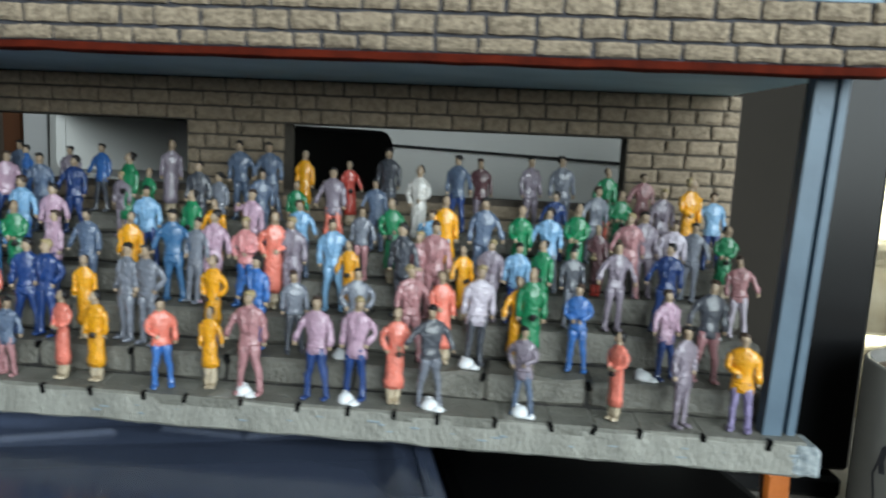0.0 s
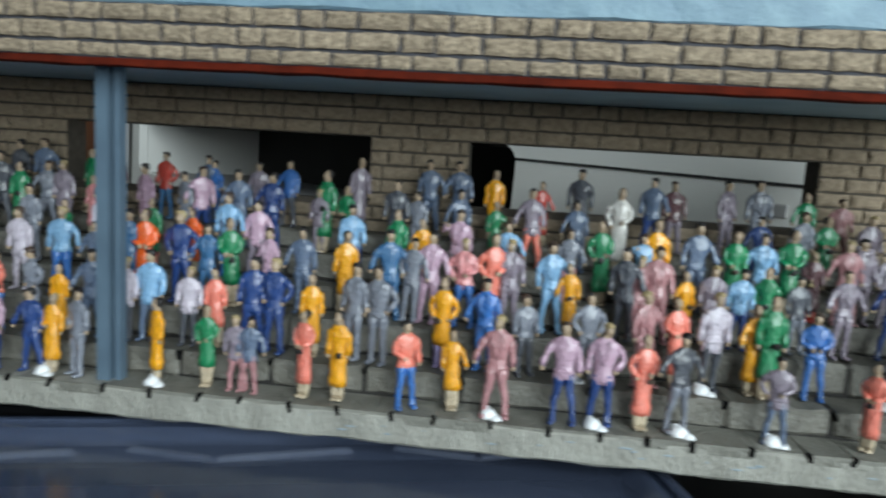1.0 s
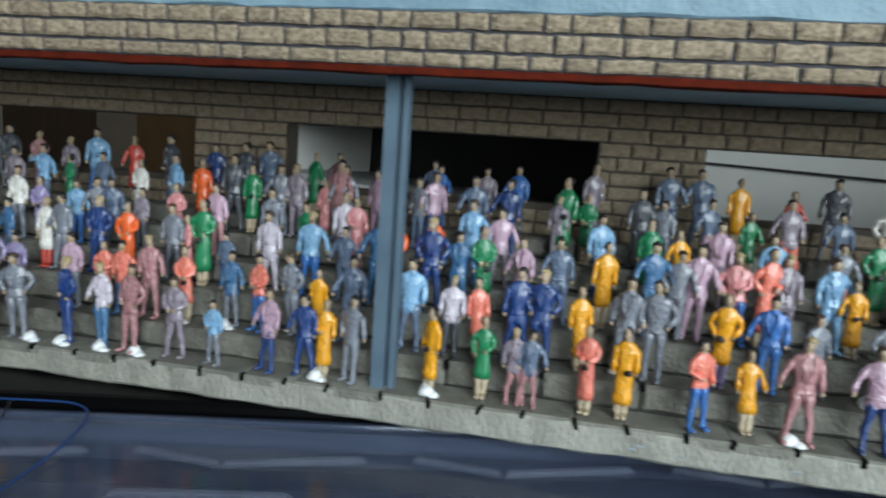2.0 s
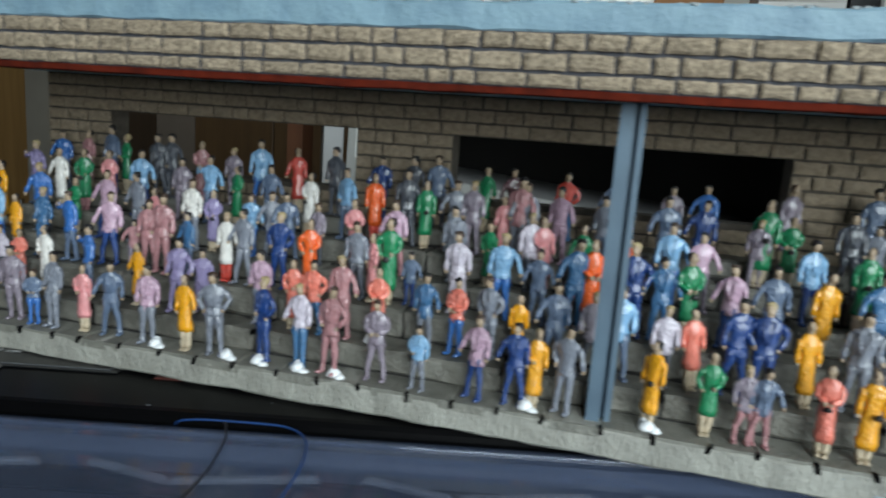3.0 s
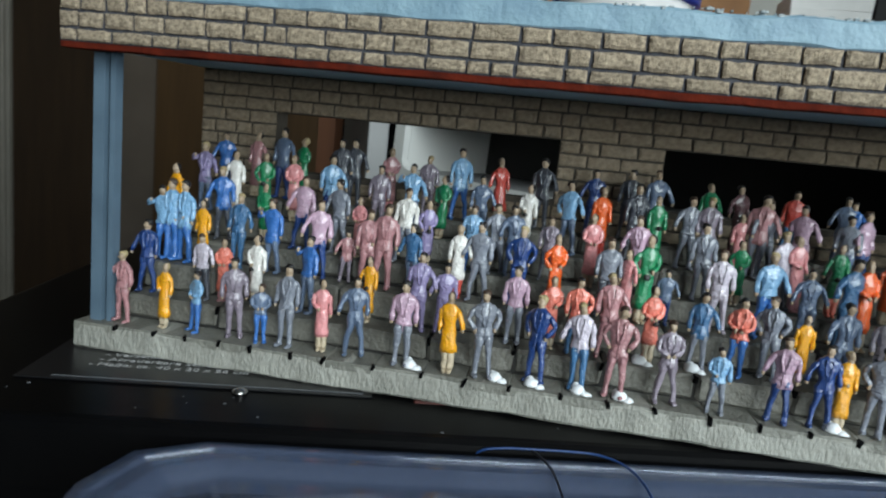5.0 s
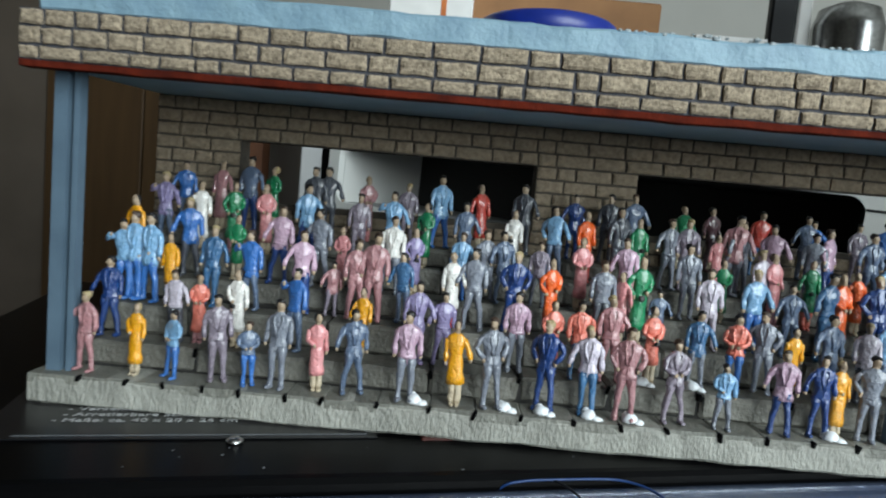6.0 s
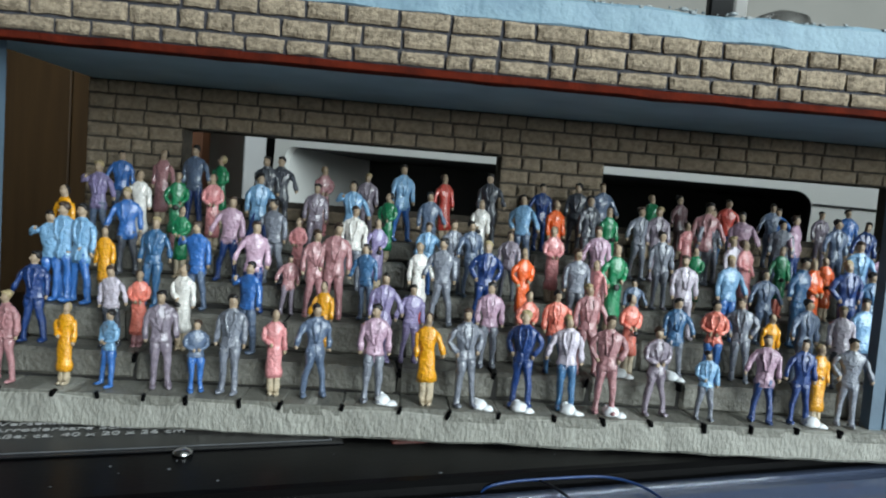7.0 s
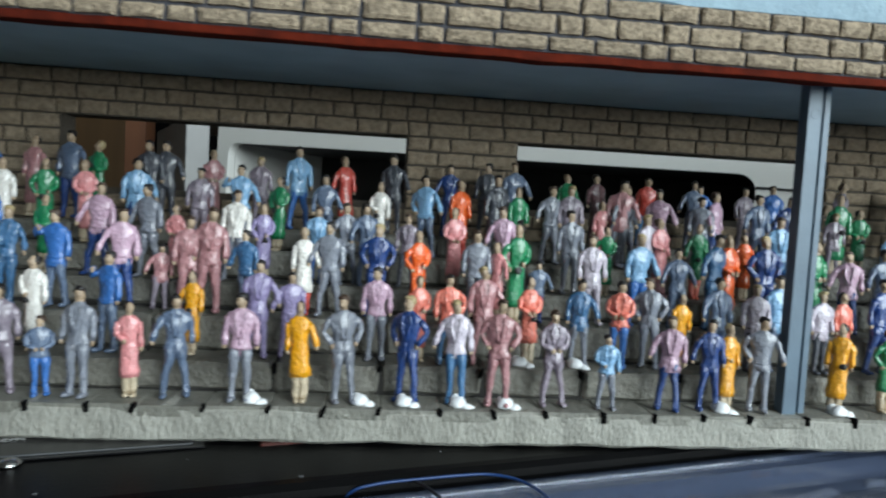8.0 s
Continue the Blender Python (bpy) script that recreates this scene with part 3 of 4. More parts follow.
# ---- things behind the roof, on the appliance ----
shelf = thing("raised_shelf", "dark wooden shelf board raised over the appliance", "shelf")
part("board", box(-0.50, 0.31, 0.60, 0.86, 0.405, 0.420, 0.002), DARK_WOOD, shelf)
part("leg", box(-0.497, -0.479, 0.62, 0.645, TABLE_Z, 0.405), ORANGE_WOOD, shelf, "orange-brown wooden side board")
part("leg", box(0.288, 0.308, 0.55, 0.85, TABLE_Z, 0.405), DARK_WOOD, shelf)
SHELF = 0.420
lid = thing("plastic_tub", "round white tub with a dark blue lid", "tub", m=pose(-0.202, 0.68, SHELF))
part("tub", lathe([(0.05, 0), (0.06, 0.002), (0.067, 0.083)], 32), PAPER, lid, smooth=True)
part("lid", lathe([(0.072, 0.083), (0.0735, 0.085), (0.0735, 0.098), (0.070, 0.101), (0.02, 0.1025), (0.001, 0.103)], 40), BLUE_LID, lid, "dark blue lid", True)
carton = thing("carton", "white carton with an orange stripe", "carton", m=pose(-0.328, 0.70, SHELF))
part("body", box(-0.046, 0.046, 0, 0.06, 0, 0.24, 0.0015), PAPER, carton)
part("stripe", box(0.011, 0.017, -0.0006, 0.001, 0.002, 0.238), ORANGE, carton, "orange stripe")
tagged(part("cardboard_box", box(-0.285, -0.06, 0.76, 0.84, SHELF, SHELF + 0.16, 0.002), BROWN_BOX), "brown cardboard box standing on the shelf", "box")
stack = thing("paper_stack", "stack of white paper sheets on the shelf", "paper")
for i in range(8):
    sheet = part("sheet", box(-0.036, 0.041, 0, 0.05, 0, 0.0138), PAPER, stack)
    sheet.matrix_world = pose(0.0, 0.70 + 0.0008 * (i % 3), SHELF + 0.0142 * i, 0, 0, (-1) ** i * 1.2)
stick = thing("stand_rod", "dark and pale metal rod standing on the shelf", "rod")
part("dark_rod", box(0.042, 0.070, 0.70, 0.712, SHELF, 0.80, 0.002), BLACK_GLOSS, stick)
part("pale_rod", box(0.0705, 0.086, 0.70, 0.712, SHELF, 0.80, 0.002), PAPER, stick)
bowl = thing("steel_bowl", "shiny steel bowl on the shelf", "bowl", m=pose(0.125, 0.70, SHELF))
part("bowl", lathe([(0.02, 0), (0.03, 0.02), (0.034, 0.08), (0.036, 0.13), (0.030, 0.15), (0.012, 0.158)], 24), METAL, bowl, smooth=True)

# ---- figurines ----
PAINTS = {
    "dr": ("dusty pink", (188, 134, 138)), "lp": ("pale lilac-pink", (204, 168, 190)), "gl": ("greyish lilac", (146, 134, 148)), "gr": ("grey", (132, 137, 150)),
    "gb": ("blue-grey", (98, 116, 144)), "sb": ("steel blue", (62, 112, 158)), "lb": ("light blue", (136, 184, 224)), "bl": ("bright blue", (56, 116, 194)),
    "nv": ("navy blue", (26, 64, 130)), "ye": ("yellow", (255, 176, 14)), "gn": ("green", (16, 136, 86)), "co": ("coral red", (248, 134, 114)),
    "re": ("red", (210, 74, 60)), "or": ("orange", (252, 104, 26)), "wh": ("white", (240, 236, 230)), "wl": ("whitish lilac", (214, 204, 218)),
    "li": ("lilac", (152, 140, 184)), "dg": ("dark grey", (78, 82, 92)), "ma": ("maroon", (100, 62, 68)), "pk": ("pink", (238, 156, 158)), "sk": ("beige", (206, 188, 160)),
}
PAINT = {k: material("figure_paint_" + n.replace(" ", "_"), srgb(*c), srgb(*[x * 0.83 for x in c]), 0.33, 0.35, 0.001, 1.0, per_object=0.1, specular=0.6, coat=1.0) for k, (n, c) in PAINTS.items()}
SKIN = material("skin_paint", srgb(184, 162, 136), srgb(146, 126, 106), 0.4, 0.6, 0.0003, 1.2, per_object=0.1)
HAIR = [material("hair_paint_" + n, srgb(*c), None, 0.5, 800) for n, c in (("black", (26, 23, 24)), ("brown", (66, 50, 40)), ("fair", (168, 150, 112)))]
ROWS = {
    1: (
        "m dr dr -384 22.8 d, w ye sk -370 20.6 f, c lb bl -360 19.3 f, m gl gl -347 25.0 d, c gb bl -338 18.2 f, "
        "m gr gr -330 25.2 d, w pk sk -319 22.2 f, m gb gb -309 24.1 d, m lp gr -294 25.3 d, w ye sk -280 24.0 d, "
        "m gr gr -270 25.9 h, m nv nv -255 25.9 h, m wl sb -243 25.3 d, m dr dr -233 26.1 h, m gl gl -219 23.8 f, "
        "c lb gr -206 18.6 f, m lp nv -190 23.6 d, m nv nv -179 23.1 d, w ye sk -174 22.0 f, m gr gr -166 24.2 h, "
        "w ye sk -144 23.3 d, w gn sk -130 22.3 f, m gl dr -121 20.5 d, m gb dr -118 20.5 d, w co sk -103 23.3 f, "
        "w ye sk -94 23.8 d, m co bl -76 23.1 f, w ye sk -64 21.2 d, m dr dr -53 26.6 d, "
        "m lp nv -36 25.9 d, m lp nv -27 26.2 h, w co sk -17 24.3 f, m dg gr -8 25.6 o, m gl gb 15 21.9 f, "
        "w co sk 37 22.0 f, m gl gl 52 24.5 h, m ye li 66 23.7 f"),
    2: (
        "m nv nv -384 24.1 d, m wl dg -364 21.7 d, w co dr -358 20.9 f, w wh wh -346 23.6 f, m bl gb -329 25.2 u, "
        "w ye ye -309 21.2 d, m li li -293 24.8 d, m li li -285 21.9 o, m lp gr -263 24.2 d, w co co -252 22.3 f, "
        "m co sb -244 23.2 h, m dr dr -235 25.7 d, w co sk -223 23.6 f, m sb gr -209 23.1 d, m co bl -199 23.4 f, "
        "m gr gr -189 24.6 h, w ye ye -181 20.5 d, m gb gb -171 25.4 d, m wl dg -160 24.0 d, m lb gb -153 26.6 d, "
        "m wl dg -141 22.8 d, w co co -133 22.8 d, m nv nv -123 26.9 h, m nv nv -116 27.0 h, w ye ye -105 23.3 d, "
        "m gr gr -94 27.2 d, m gr gr -86 27.4 h, w ye li -69 25.6 h, m bl bl -57 25.8 o, m gr dg -46 22.4 d, "
        "m gr gr -30 24.1 h, m dr dr -15 26.1 d, w co co -6 24.9 f, m wl dg 2 26.8 d, w ye ye 13 24.5 d, "
        "w gn gn 16 27.6 d, m bl bl 29 23.3 f, m lp nv 51 23.5 d, m dg dr 61 26.5 d"),
    3: (
        "m lb bl -386 25.4 u, m lb bl -383 28.0 d, m lb bl -378 28.0 d, w ye ye -372 22.0 d, m sb sb -359 25.8 d, "
        "m bl gb -346 25.3 u, m lp nv -331 26.4 d, c dr gl -321 17.5 d, m dr dr -313 25.4 d, m dr dr -308 27.9 d, "
        "m sb gb -298 22.3 d, w wh re -283 24.0 d, m gr gr -276 25.7 d, m nv nv -264 25.8 h, w or or -252 24.7 f, "
        "m gr dg -236 25.4 d, w pk pk -230 22.5 d, w gn sk -225 28.0 f, c gb nv -218 17.5 d, m wl wl -202 25.8 d, "
        "m lb bl -189 26.8 d, m gb gb -177 23.1 o, m sb sb -167 27.8 o, w or or -162 28.0 f, m nv nv -150 28.0 h, "
        "m sb sb -142 24.7 o, w gn gn -134 27.1 f, m lp nv -123 24.6 d, m gb gb -112 25.6 d, w ye ye -100 25.7 d, "
        "m sb sb -86 27.0 o, m gr gr -80 24.9 h, m lp lp -75 27.2 d, m pk bl -64 25.8 f, w co co -57 28.0 f, "
        "m gl gl -51 26.5 d, m lb lb -39 26.6 d, w ye ye -34 21.0 d, m dg dg -19 26.6 d, m dr dr -15 24.4 d, "
        "m dr dr -10 27.5 d, w ye ye -2 21.2 d, m gl gl 5 23.2 d, m lb nv 12 22.8 d, w gn gn 19 24.0 d, "
        "m dg gr 28 22.2 d, m gl gl 39 24.6 o, m nv nv 53 24.8 d, m dr wl 73 22.4 d"),
    4: (
        "w ye ye -388 25.6 d, m bl dg -370 26.1 d, w gn gn -355 21.8 f, m lp nv -341 25.9 d, m gr gr -327 26.1 d, "
        "w pk pk -320 21.0 f, m wh gr -304 25.9 d, w li li -296 22.4 f, m lb bl -281 22.4 d, m gr gr -272 23.8 d, "
        "m gb gb -266 23.9 d, m gl dg -255 21.5 d, w pk pk -241 24.4 f, m lp dr -226 25.2 d, m gr gr -206 25.1 d, "
        "w gn sk -195 21.0 f, m wl dg -181 25.2 d, w pk dr -177 24.6 f, w gn co -166 23.3 d, w or or -151 20.8 d, "
        "m lb bl -140 26.6 d, m lp gl -131 24.6 d, m lb nv -100 25.3 d, w gn gn -87 25.0 d, w ye ye -78 22.6 d, "
        "m lp gl -68 26.0 u, m lb gb -52 23.4 d, m gr dr -34 22.3 d, w gn sk -24 25.7 f, m lb lb -12 22.6 u, "
        "w ye ye -8 27.3 d, m gb gb 2 27.0 d, w gn gn 13 25.5 f, m lb gr 22 25.1 o, w gn gn 29 26.7 f, "
        "w ma re 36 20.9 f, m dr dr 45 24.7 d, m gl gl 49 25.3 d, m wl gl 56 23.3 d, m gr gr 62 22.8 h, "
        "w gn gn 71 22.5 f"),
    5: (
        "m li gb -384 25.7 u, w wh wh -371 23.7 d, w gn dr -360 24.3 f, w pk pk -349 24.6 f, m lb nv -335 25.7 d, "
        "m gl gl -317 23.9 d, m lb gb -305 25.7 u, w gn sk -294 22.9 f, m gb gb -280 24.1 d, w wh wh -264 23.1 f, "
        "m lb gb -249 25.6 h, w or re -238 24.8 d, m dg dg -227 27.0 d, w gn gn -220 23.8 d, m gr gr -210 24.6 d, "
        "m gl gl -203 25.1 d, w pk pk -193 20.8 d, m dr gr -188 27.7 d, m gr gr -185 26.0 d, m lp lp -174 25.6 d, "
        "m gr gb -160 23.8 d, m lp nv -155 25.9 d, m gb gb -141 25.6 d, m nv nv -131 25.4 d, m gl gl -114 21.1 d, "
        "w gn gn -113 27.5 d, w gn gn -105 22.7 f, m dg dg -89 25.5 d, m gr gr -82 22.3 d, m gb gb -69 23.8 d, "
        "w gn gn -57 20.8 d, m gl co -45 25.5 d, m gb gb -31 22.5 d, w wh sk -18 27.6 f, m nv nv 24 21.3 d, "
        "m gr gr 36 23.6 d, w gn gn 43 22.7 f, m gl gl 56 23.8 d, w ye ye 63 27.5 f, m lb nv 71 23.4 d"),
    6: (
        "m bl gb -382 23.5 d, w dr dr -369 24.9 d, m gb nv -359 27.2 d, w gn gn -350 24.5 f, m dg dg -334 25.4 d, "
        "m dg dg -330 25.8 d, w dr pk -316 24.0 f, m gl gl -301 22.4 d, m lb bl -289 26.3 d, w re re -274 24.5 d, "
        "m dg dg -259 25.7 d, m nv nv -241 23.7 d, m dg dg -229 24.8 d, m gb dg -219 25.7 d, w gn gn -202 23.1 d, "
        "m ma ma -191 23.4 d, m re sb -174 23.4 h, m gb gb -158 23.0 d, m bl bl -155 21.6 d, m gl gl -139 21.8 d, "
        "m bl dg -129 23.2 d, w gl gl -104 25.5 d, m gb gb -79 26.2 d, m gb gb -69 26.2 d, w ye ye -58 24.3 d, "
        "w re re -42 21.4 d, m dg gr -30 26.1 d, m gb nv -7 24.7 d, m ma gl 1 23.9 d, m gl gl 17 25.3 d, "
        "m gr gr 27 25.8 d, w gn co 40 23.0 d, m dr dr 52 21.6 o"),
}



def arm(bm, side, style, sleeve, skin, wide):
    s = side
    if style == "down":
        pts = [(3.0 * s, 0, 19.5, 0.74), (3.6 * s, 0.2, 16.2, 0.62), (3.7 * s, -0.4, 13.0, 0.62)]
    elif style == "hip":
        pts = [(3.0 * s, 0, 19.5, 0.74), (4.6 * s, 0.7, 16.6, 0.6), (2.8 * s, -0.8, 14.0, 0.62)]
    elif style == "front":
        pts = [(3.0 * s, 0, 19.5, 0.74), (3.5 * s, -0.3, 16.2, 0.62), (0.9 * s, -2.2, 15.2, 0.62)]
    elif style == "out":
        pts = [(3.0 * s, 0, 19.5, 0.74), (4.5 * s, -0.2, 16.8, 0.6), (5.5 * s, -1.0, 14.0, 0.6)]
    elif style == "wide":
        pts = [(3.0 * s, 0, 19.5, 0.74), (5.0 * s, -0.3, 17.4, 0.6), (6.8 * s, -0.9, 15.6, 0.6)]
    else:
        pts = [(3.0 * s, 0, 19.5, 0.74), (4.9 * s, -0.8, 18.4, 0.6), (3.0 * s, -2.2, 20.6, 0.6)]
    pts = [(x * wide, y, z, r) for x, y, z, r in pts]
    limb(bm, pts, sleeve)
    x, y, z, r = pts[-1]
    ball(bm, x, y - 0.1, z - 0.4, 0.5, 0.5, 0.7, skin, 6, 4)


ARMS = {
    "d": (("down", "down"), ("down", "out"), ("out", "down")), "o": (("out", "out"), ("out", "down"), ("wide", "out")), "h": (("hip", "out"), ("hip", "hip"), ("down", "hip")),
    "f": (("front", "front"), ("hip", "front"), ("front", "down")), "u": (("up", "down"), ("up", "out")),
}


def figure_mesh(kind, top, bottom, hair, rng, pose_of_arms):
    """One figurine, 25 units tall, looking to -y. Slots: upper paint, lower paint, skin, hair."""
    bm = bmesh.new()
    arms = rng.choice(ARMS[pose_of_arms])
    if kind == "w":
        legs_paint = 4 if bottom == "sk" or bottom == top else 1
        hem = rng.choice((4.2, 5.2, 6.5))
        for s in (-1, 1):
            limb(bm, [(0.75 * s, -0.1, 0.5, 0.75), (0.85 * s, 0, 4.0, 0.95), (0.9 * s, 0, hem + 1.5, 1.0)], legs_paint)
            ball(bm, 0.8 * s, -0.8, 0.55, 0.8, 1.6, 0.55, legs_paint, 6, 4)
        flare = rng.uniform(0.9, 1.25)
        loft(bm, [(0, 0, hem, 2.2 * flare, 1.6 * flare), (0, 0, hem + 3.5, 2.15, 1.55), (0, 0, 12.6, 2.1, 1.45), (0, 0, 15.0, 1.75, 1.2), (0, -0.1, 17.8, 2.25, 1.45), (0, 0, 19.5, 2.6, 1.2), (0, 0, 20.5, 2.0, 1.0), (0, 0, 21.4, 0.8, 0.8)], 0, 12)
    else:
        apart = rng.uniform(1.5, 2.5)
        for s in (-1, 1):
            lean = rng.uniform(-0.6, 0.6)
            limb(bm, [(apart * s, lean, 0.4, 0.9), (apart * s, lean, 1.2, 0.72), (apart * 0.88 * s, lean * 0.5, 5.6, 0.84), (1.35 * s, -0.1, 9.0, 1.02), (1.15 * s, 0, 12.4, 1.28)], 1, 8)
            ball(bm, apart * s * 1.05, lean - 0.9, 0.6, 0.85, 1.8, 0.6, 1, 6, 4)
        jacket = rng.choice((10.2, 11.0, 12.0))
        loft(bm, [(0, 0, jacket, 1.9, 1.2), (0, 0, jacket + 0.1, 2.65, 1.55), (0, 0, 13.0, 2.3, 1.4), (0, 0, 15.0, 2.1, 1.2), (0, -0.1, 17.6, 2.8, 1.5), (0, 0, 19.3, 3.25, 1.3), (0, 0, 20.3, 2.9, 1.1), (0, 0, 21.0, 1.6, 0.95), (0, 0, 21.6, 0.9, 0.9)], 0, 14)
        if rng.random() < 0.5:
            for s in (-1, 1):
                limb(bm, [(0.15 * s, -1.2, 14.6, 0.22), (0.7 * s, -1.5, 17.2, 0.34), (1.1 * s, -1.25, 19.2, 0.34), (0.8 * s, -1.0, 20.6, 0.3)], 0, 5)
            limb(bm, [(0.0, -1.55, 10.8, 0.16), (0.05, -1.4, 12.8, 0.16), (0.05, -1.2, 14.6, 0.16)], 0, 4)
        else:
            loft(bm, [(0, 0, 12.6, 2.45, 1.5), (0, 0, 13.2, 2.38, 1.45)], 0, 14)
    if kind == "w" and rng.random() < 0.45:
        ball(bm, rng.choice((-0.6, 0.3, 0.9)), -2.5, 13.4, 0.95, 0.6, 0.8, 3, 8, 5)
    for s, style in zip((-1, 1), arms):
        arm(bm, s, style, 0, 2, 0.76 if kind == "w" else 0.93)
    limb(bm, [(0, 0.05, 21.0, 0.8), (0, -0.05, 22.2, 0.75)], 2)
    before = set(bm.verts)
    ball(bm, 0, -0.15, 23.15, 1.12, 1.3, 1.75, 2, 10, 8)
    ball(bm, 0, -1.4, 22.95, 0.22, 0.3, 0.4, 2, 5, 3)
    if kind == "w":
        ball(bm, 0, 0.50, 23.55, 1.3, 1.25, 1.55, 3, 10, 7)
        if rng.random() < 0.5:
            ball(bm, 0, 1.1, 24.0, 0.9, 0.9, 0.8, 3, 8, 5)
    else:
        ball(bm, 0, 0.32, 24.0, 1.3, 1.32, 1.3, 3, 10, 7)
        ball(bm, rng.uniform(-0.3, 0.3), -0.65, 24.55, 1.0, 0.8, 0.55, 3, 8, 5)
    turn = Matrix.Translation((0, 0, 21.8)) @ pose(0, 0, 0, rng.uniform(-12, 6), rng.uniform(-8, 8), rng.uniform(-45, 45)) @ Matrix.Translation((0, 0, -21.8))
    for v in bm.verts:
        if v not in before:
            v.co = turn @ Vector((v.co.x * 0.9, v.co.y * 0.9, 21.6 + (v.co.z - 21.6) * 0.96))
    bmesh.ops.subdivide_edges(bm, edges=bm.edges[:], cuts=1, use_grid_fill=True, smooth=0.35)
    shift = Vector((rng.uniform(0, 50), rng.uniform(0, 50), 0))
    for v in bm.verts:
        p = v.co + shift
        calm = 0.45 if v.co.z > 21.4 else 1.0
        v.co += noise.noise_vector(p * 0.5) * 0.22 + noise.noise_vector(Vector((p.x * 1.5, p.y * 1.5, p.z * 0.9))) * 0.26 * calm + noise.noise_vector(p * 2.6) * 0.13 * calm
    for v in bm.verts:
        v.co.x *= 1.03
    return finish("figurine", bm, [PAINT[top], PAINT[bottom], SKIN, hair, PAINT["sk"]], True)


rng = random.Random(11)
MESHES = {}
for row, text in ROWS.items():
    for entry in text.split(", "):
        kind, top, bottom, x, tall, pose_of_arms = entry.split()
        x, tall = float(x) / 1000, float(tall)
        key = (kind, top, bottom, pose_of_arms, rng.randrange(3))
        if key not in MESHES:
            MESHES[key] = figure_mesh(kind, top, bottom, HAIR[rng.choice((0, 0, 0, 0, 1, 1, 2) if kind != "w" else (0, 0, 1, 1, 2))], rng, pose_of_arms)
        ob = new("figurine", MESHES[key])
        scale = tall / 25 / 1000
        wide = scale * (1.05 if kind == "c" else 1.0)
        ob.matrix_world = pose(x, FEET[row - 1] + rng.uniform(-0.0012, 0.0012), TREADS[row - 1] + 0.0001, rng.uniform(-2, 2), rng.uniform(-2.5, 2.5), rng.gauss(-3, 14)) @ Matrix.Diagonal((wide, wide, scale, 1))
        a, b = PAINTS[top][0], PAINTS[bottom][0]
        size = "child" if kind == "c" else "adult"
        if kind == "w":
            words = f"small painted plastic figurine in a {a} dress" if a == b or bottom == "sk" else f"small painted plastic figurine in {a} coat, {b} below"
        else:
            words = f"small {size} plastic figurine, all {a}" if a == b else f"small {size} plastic figurine, {a} jacket, {b} trousers"
        tagged(ob, words, "figurine", "figurines on the grandstand")

# white glue at some feet
for x, row in ((-0.291, 0), (-0.266, 0), (-0.2555, 0), (-0.2425, 0), (-0.231, 0), (-0.1755, 0), (-0.144, 0), (-0.0285, 0), (-0.0075, 0), (0.0145, 0), (-0.0545, 0), (-0.210, 1), (-0.225, 1), (0.0005, 1), (-0.033, 1), (0.0645, 2), (0.0460, 1)):
    bm = bmesh.new()
    ball(bm, 0, 0, 0, 0.0023, 0.0019, 0.0024, 0, 12, 7)
    ball(bm, 0.0020, -0.0008, -0.0002, 0.0018, 0.0017, 0.0013, 0, 10, 6)
    ball(bm, -0.0006, 0.0014, 0, 0.0016, 0.0014, 0.0026, 0, 8, 6)
    for v in bm.verts:
        v.co += noise.noise_vector(v.co * 700 + Vector((x * 100, 0, 0))) * 0.0004
        v.co.z = max(v.co.z, 0)
    blob = part("glue_blob", bm, GLUE, None, "", True)
    blob.location = (x, FEET[row] - 0.0012, TREADS[row])
    tagged(blob, "hardened white glue blob at a figurine's feet", "glue", "glue blobs")


# ---- pieces: step slabs, riser blocks, bricks ----
def slab_meshes(name, w, d, h, count, mat, bevel, amount, seed):
    made = []
    for i in range(count):
        bm = box(-w / 2, w / 2, 0, d, -h, 0, bevel)
        if amount > 0.0003:
            for cut in range(1, 6):
                bmesh.ops.bisect_plane(bm, geom=bm.verts[:] + bm.edges[:] + bm.faces[:], plane_co=(-w / 2 + w * cut / 6, 0, 0), plane_no=(1, 0, 0))
            for v in bm.verts:
                v.co += noise.noise_vector(v.co * 420 + Vector((i * 5.3, seed, 0))) * amount * 0.8
        for v in bm.verts:
            v.co += noise.noise_vector(v.co * 160 + Vector((i * 3.1 + seed, i, 0))) * amount
        made.append(finish(name, bm, mat))
    return made


def piece(name, mesh, parent, m):
    ob = new(name, mesh)
    ob.parent = parent
    ob.matrix_local = m
    return ob


# small black pieces set at the joints along the steps' front edge
notch_stock = []
for high in (0.0013, 0.0018, 0.0022):
    bm = bmesh.new()
    add_box(bm, -0.00045, 0.00045, -0.0009, 0.0010, -high, 0.0004, 0.0002)
    notch_stock.append(finish("notch", bm, BLACK_PLASTIC))

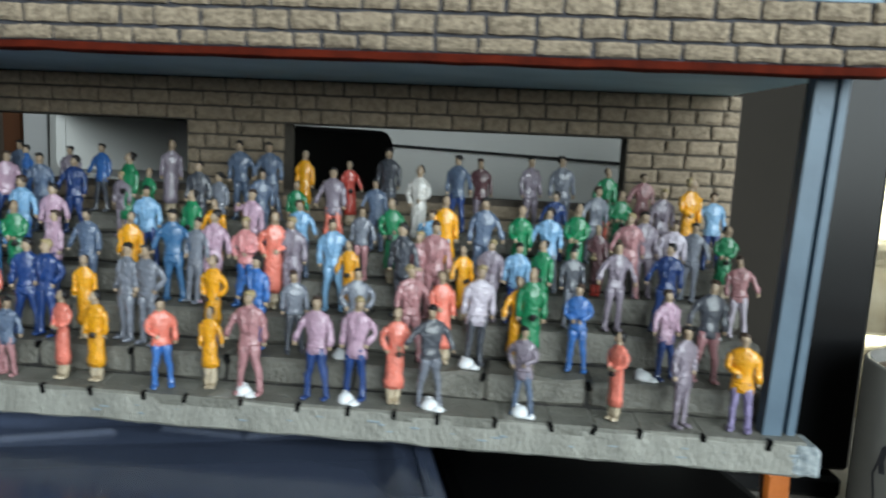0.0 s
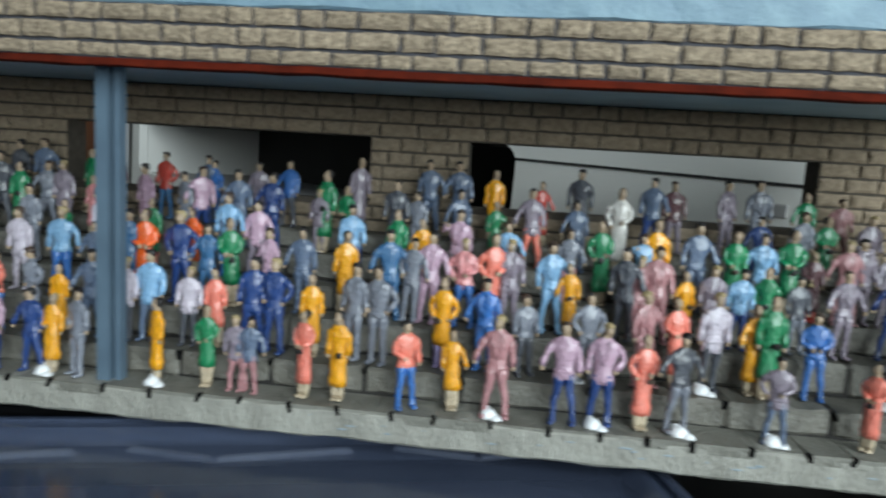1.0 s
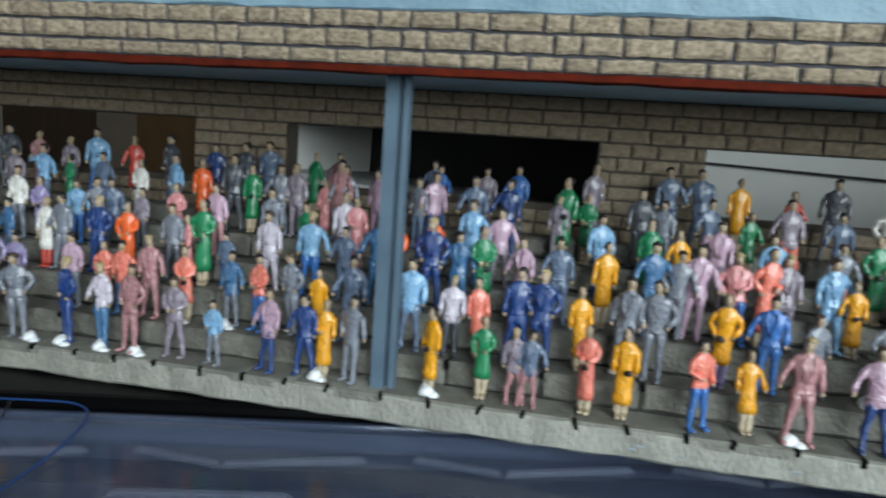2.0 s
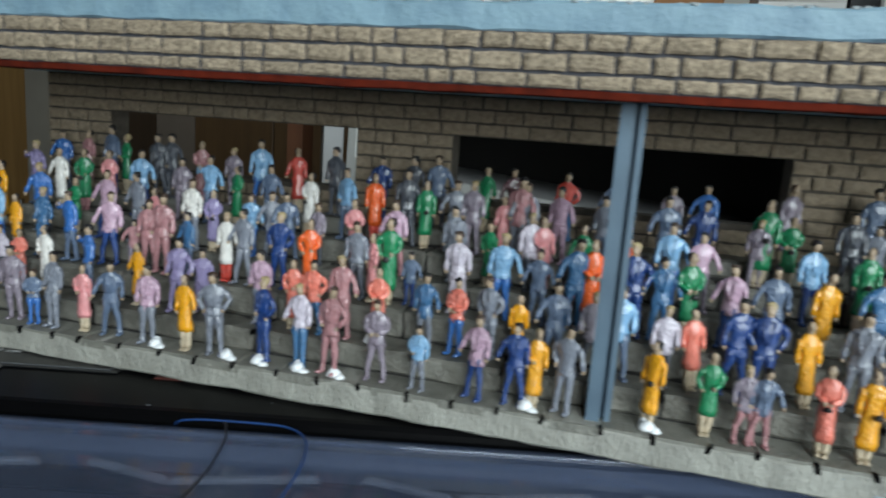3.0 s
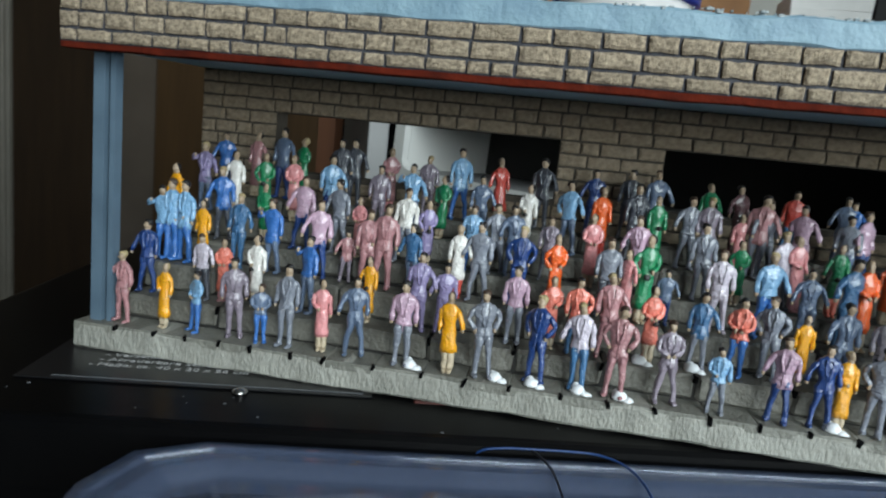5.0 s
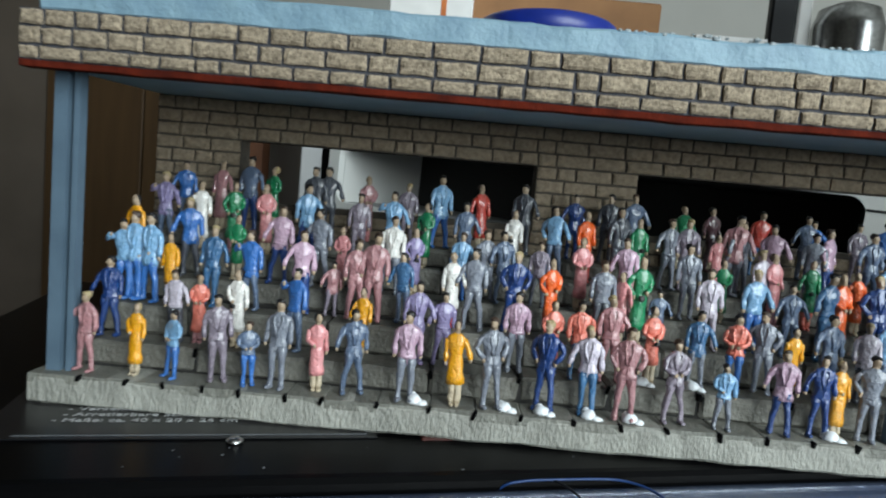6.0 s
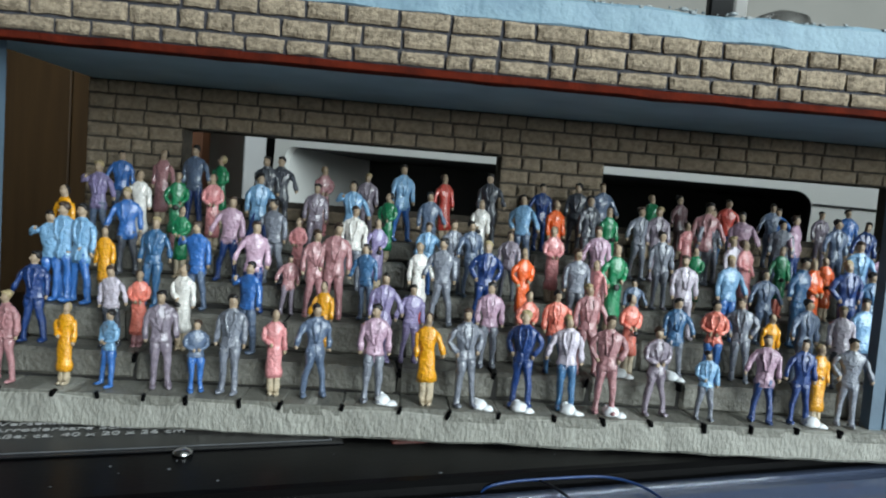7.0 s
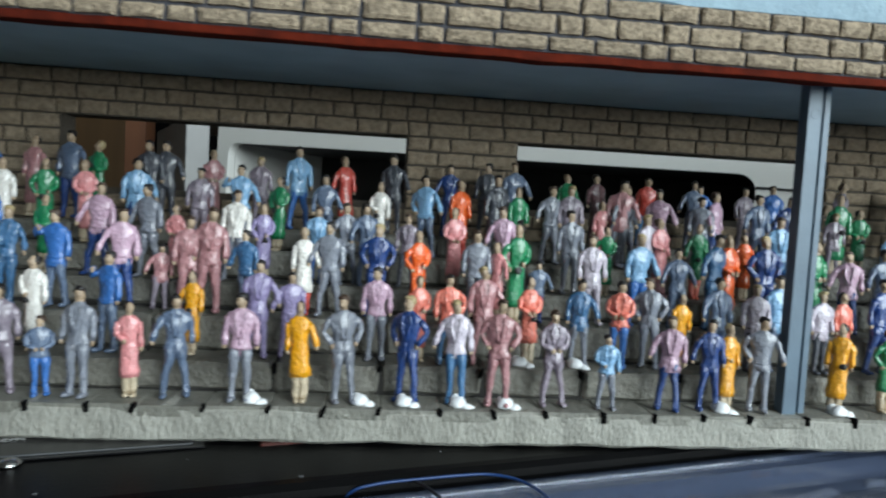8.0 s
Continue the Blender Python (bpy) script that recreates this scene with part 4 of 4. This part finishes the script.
rng = random.Random(5)
for k in range(6):
    depth = RISERS[k + 1] - RISERS[k] + 0.0012
    high = 0.0026 if k == 0 else TREADS[k] - TREADS[k - 1] - 0.0002
    widths = (0.0105, 0.0125, 0.0145) if k == 0 else (0.026, 0.034, 0.043)
    stock = {w: slab_meshes("slab", w - (0.0003 if k == 0 else 0.0002), depth, high, 4, CONCRETE if k == 0 else STEP_SHADED, 0.0002 if k == 0 else 0.0010, 0.0002 if k == 0 else 0.0006, k * 7 + w * 1000) for w in widths}
    x, end = STAND_X0 + (0.0005 if k == 0 else 0.008), STAND_X1 - (0.0 if k == 0 else 0.003)
    while x < end - 0.006:
        w = rng.choice(widths)
        m = pose(x + w / 2, RISERS[k] + rng.uniform(-0.0003, 0.0003), TREADS[k] + rng.uniform(-0.0002, 0.0001), 0, 0, rng.uniform(-0.8, 0.8))
        if x + w > end:
            m = m @ Matrix.Diagonal(((end - x) / w, 1, 1, 1))
            m.translation.x = (x + end) / 2
        piece("slab", rng.choice(stock[w]), stand, m)
        if k < 2 and x > STAND_X0 + 0.01:
            piece("notch", rng.choice(notch_stock), stand, pose(x + rng.uniform(-0.0004, 0.0004), RISERS[k] - 0.0001, TREADS[k], 0, rng.uniform(-25, 25), rng.uniform(-20, 20)))
        x += w


def brick_mesh(w, h, d, seed, mat):
    """A brick face with a rough, pillowed front (towards -y)."""
    nx, nz = 9, 5
    bm = bmesh.new()
    grid = []
    for j in range(nz + 1):
        line = []
        for i in range(nx + 1):
            x, z = -w / 2 + w * i / nx, -h / 2 + h * j / nz
            edge = min(i, nx - i, j * 1.3, (nz - j) * 1.3)
            y = -d if edge >= 1 else -d * 0.62
            n = noise.noise_vector(Vector((x * 300 + seed * 7, z * 300, seed)))
            y += n.y * 0.00032 + noise.noise(Vector((x * 1100, z * 1100, seed))) * 0.00018
            x += n.x * 0.00036
            z += n.z * 0.00034
            line.append(bm.verts.new((x, y, z)))
        grid.append(line)
    for j in range(nz):
        for i in range(nx):
            bm.faces.new((grid[j][i], grid[j][i + 1], grid[j + 1][i + 1], grid[j + 1][i]))
    around = grid[0] + [grid[j][-1] for j in range(1, nz + 1)] + grid[-1][-2::-1] + [grid[j][0] for j in range(nz - 1, 0, -1)]
    back = [bm.verts.new((v.co.x, 0.0004, v.co.z)) for v in around]
    for i in range(len(around)):
        j = (i + 1) % len(around)
        bm.faces.new((around[i], back[i], back[j], around[j]))
    return finish("brick", bm, mat)


WIDTHS = (0.0062, 0.0078, 0.0092, 0.0108, 0.0122)


def lay_course(parent, stock, y, z0, z1, x0, x1, long, rng, gap=0.0009):
    """Bricks of mixed widths from x0 to x1; the last one is cut to fit."""
    x = x0
    first = True
    while x < x1 - 0.002:
        w = rng.choice(WIDTHS) * long
        if first:
            w *= rng.uniform(0.5, 1)
            first = False
        if x + w > x1 - 0.003:
            w = x1 - x
        near = min(WIDTHS, key=lambda q: abs(q - w))
        m = pose(x + w / 2, y, (z0 + z1) / 2, 0, rng.uniform(-0.7, 0.7), 0) @ Matrix.Diagonal(((w - gap) / near, 1, (z1 - z0 - gap) / 0.0044, 1))
        piece("brick", rng.choice(stock[near]), parent, m)
        x += w


rng = random.Random(21)
front_stock = {w: [brick_mesh(w, 0.0044, 0.0012, i + w * 3000, BRICK) for i in range(5)] for w in WIDTHS}
for z0, z1 in ((0.0, 0.0038), (0.0038, 0.0085), (0.0085, 0.0130)):
    lay_course(fascia, front_stock, FASCIA_Y, FASCIA + z0, FASCIA + z1, FASCIA_X0, FASCIA_X1, 1.0, rng)
back_stock = {w: [brick_mesh(w, 0.0044, 0.0011, i + w * 5000, BRICK_BACK) for i in range(4)] for w in WIDTHS}
z = WALL_TOP
course = 0
while z > WALL_LOW + 0.001:
    low = max(WALL_LOW, z - 0.00488)
    mid = (z + low) / 2
    spans = [(WALL_X0, WALL_X1)] if mid > LINTEL or mid < SILL else list(zip(edges_x[::2], edges_x[1::2]))
    for a, b in spans:
        lay_course(back_wall, back_stock, WALL_Y, low, z, a, b, 1.12, rng, 0.00085)
    z = low
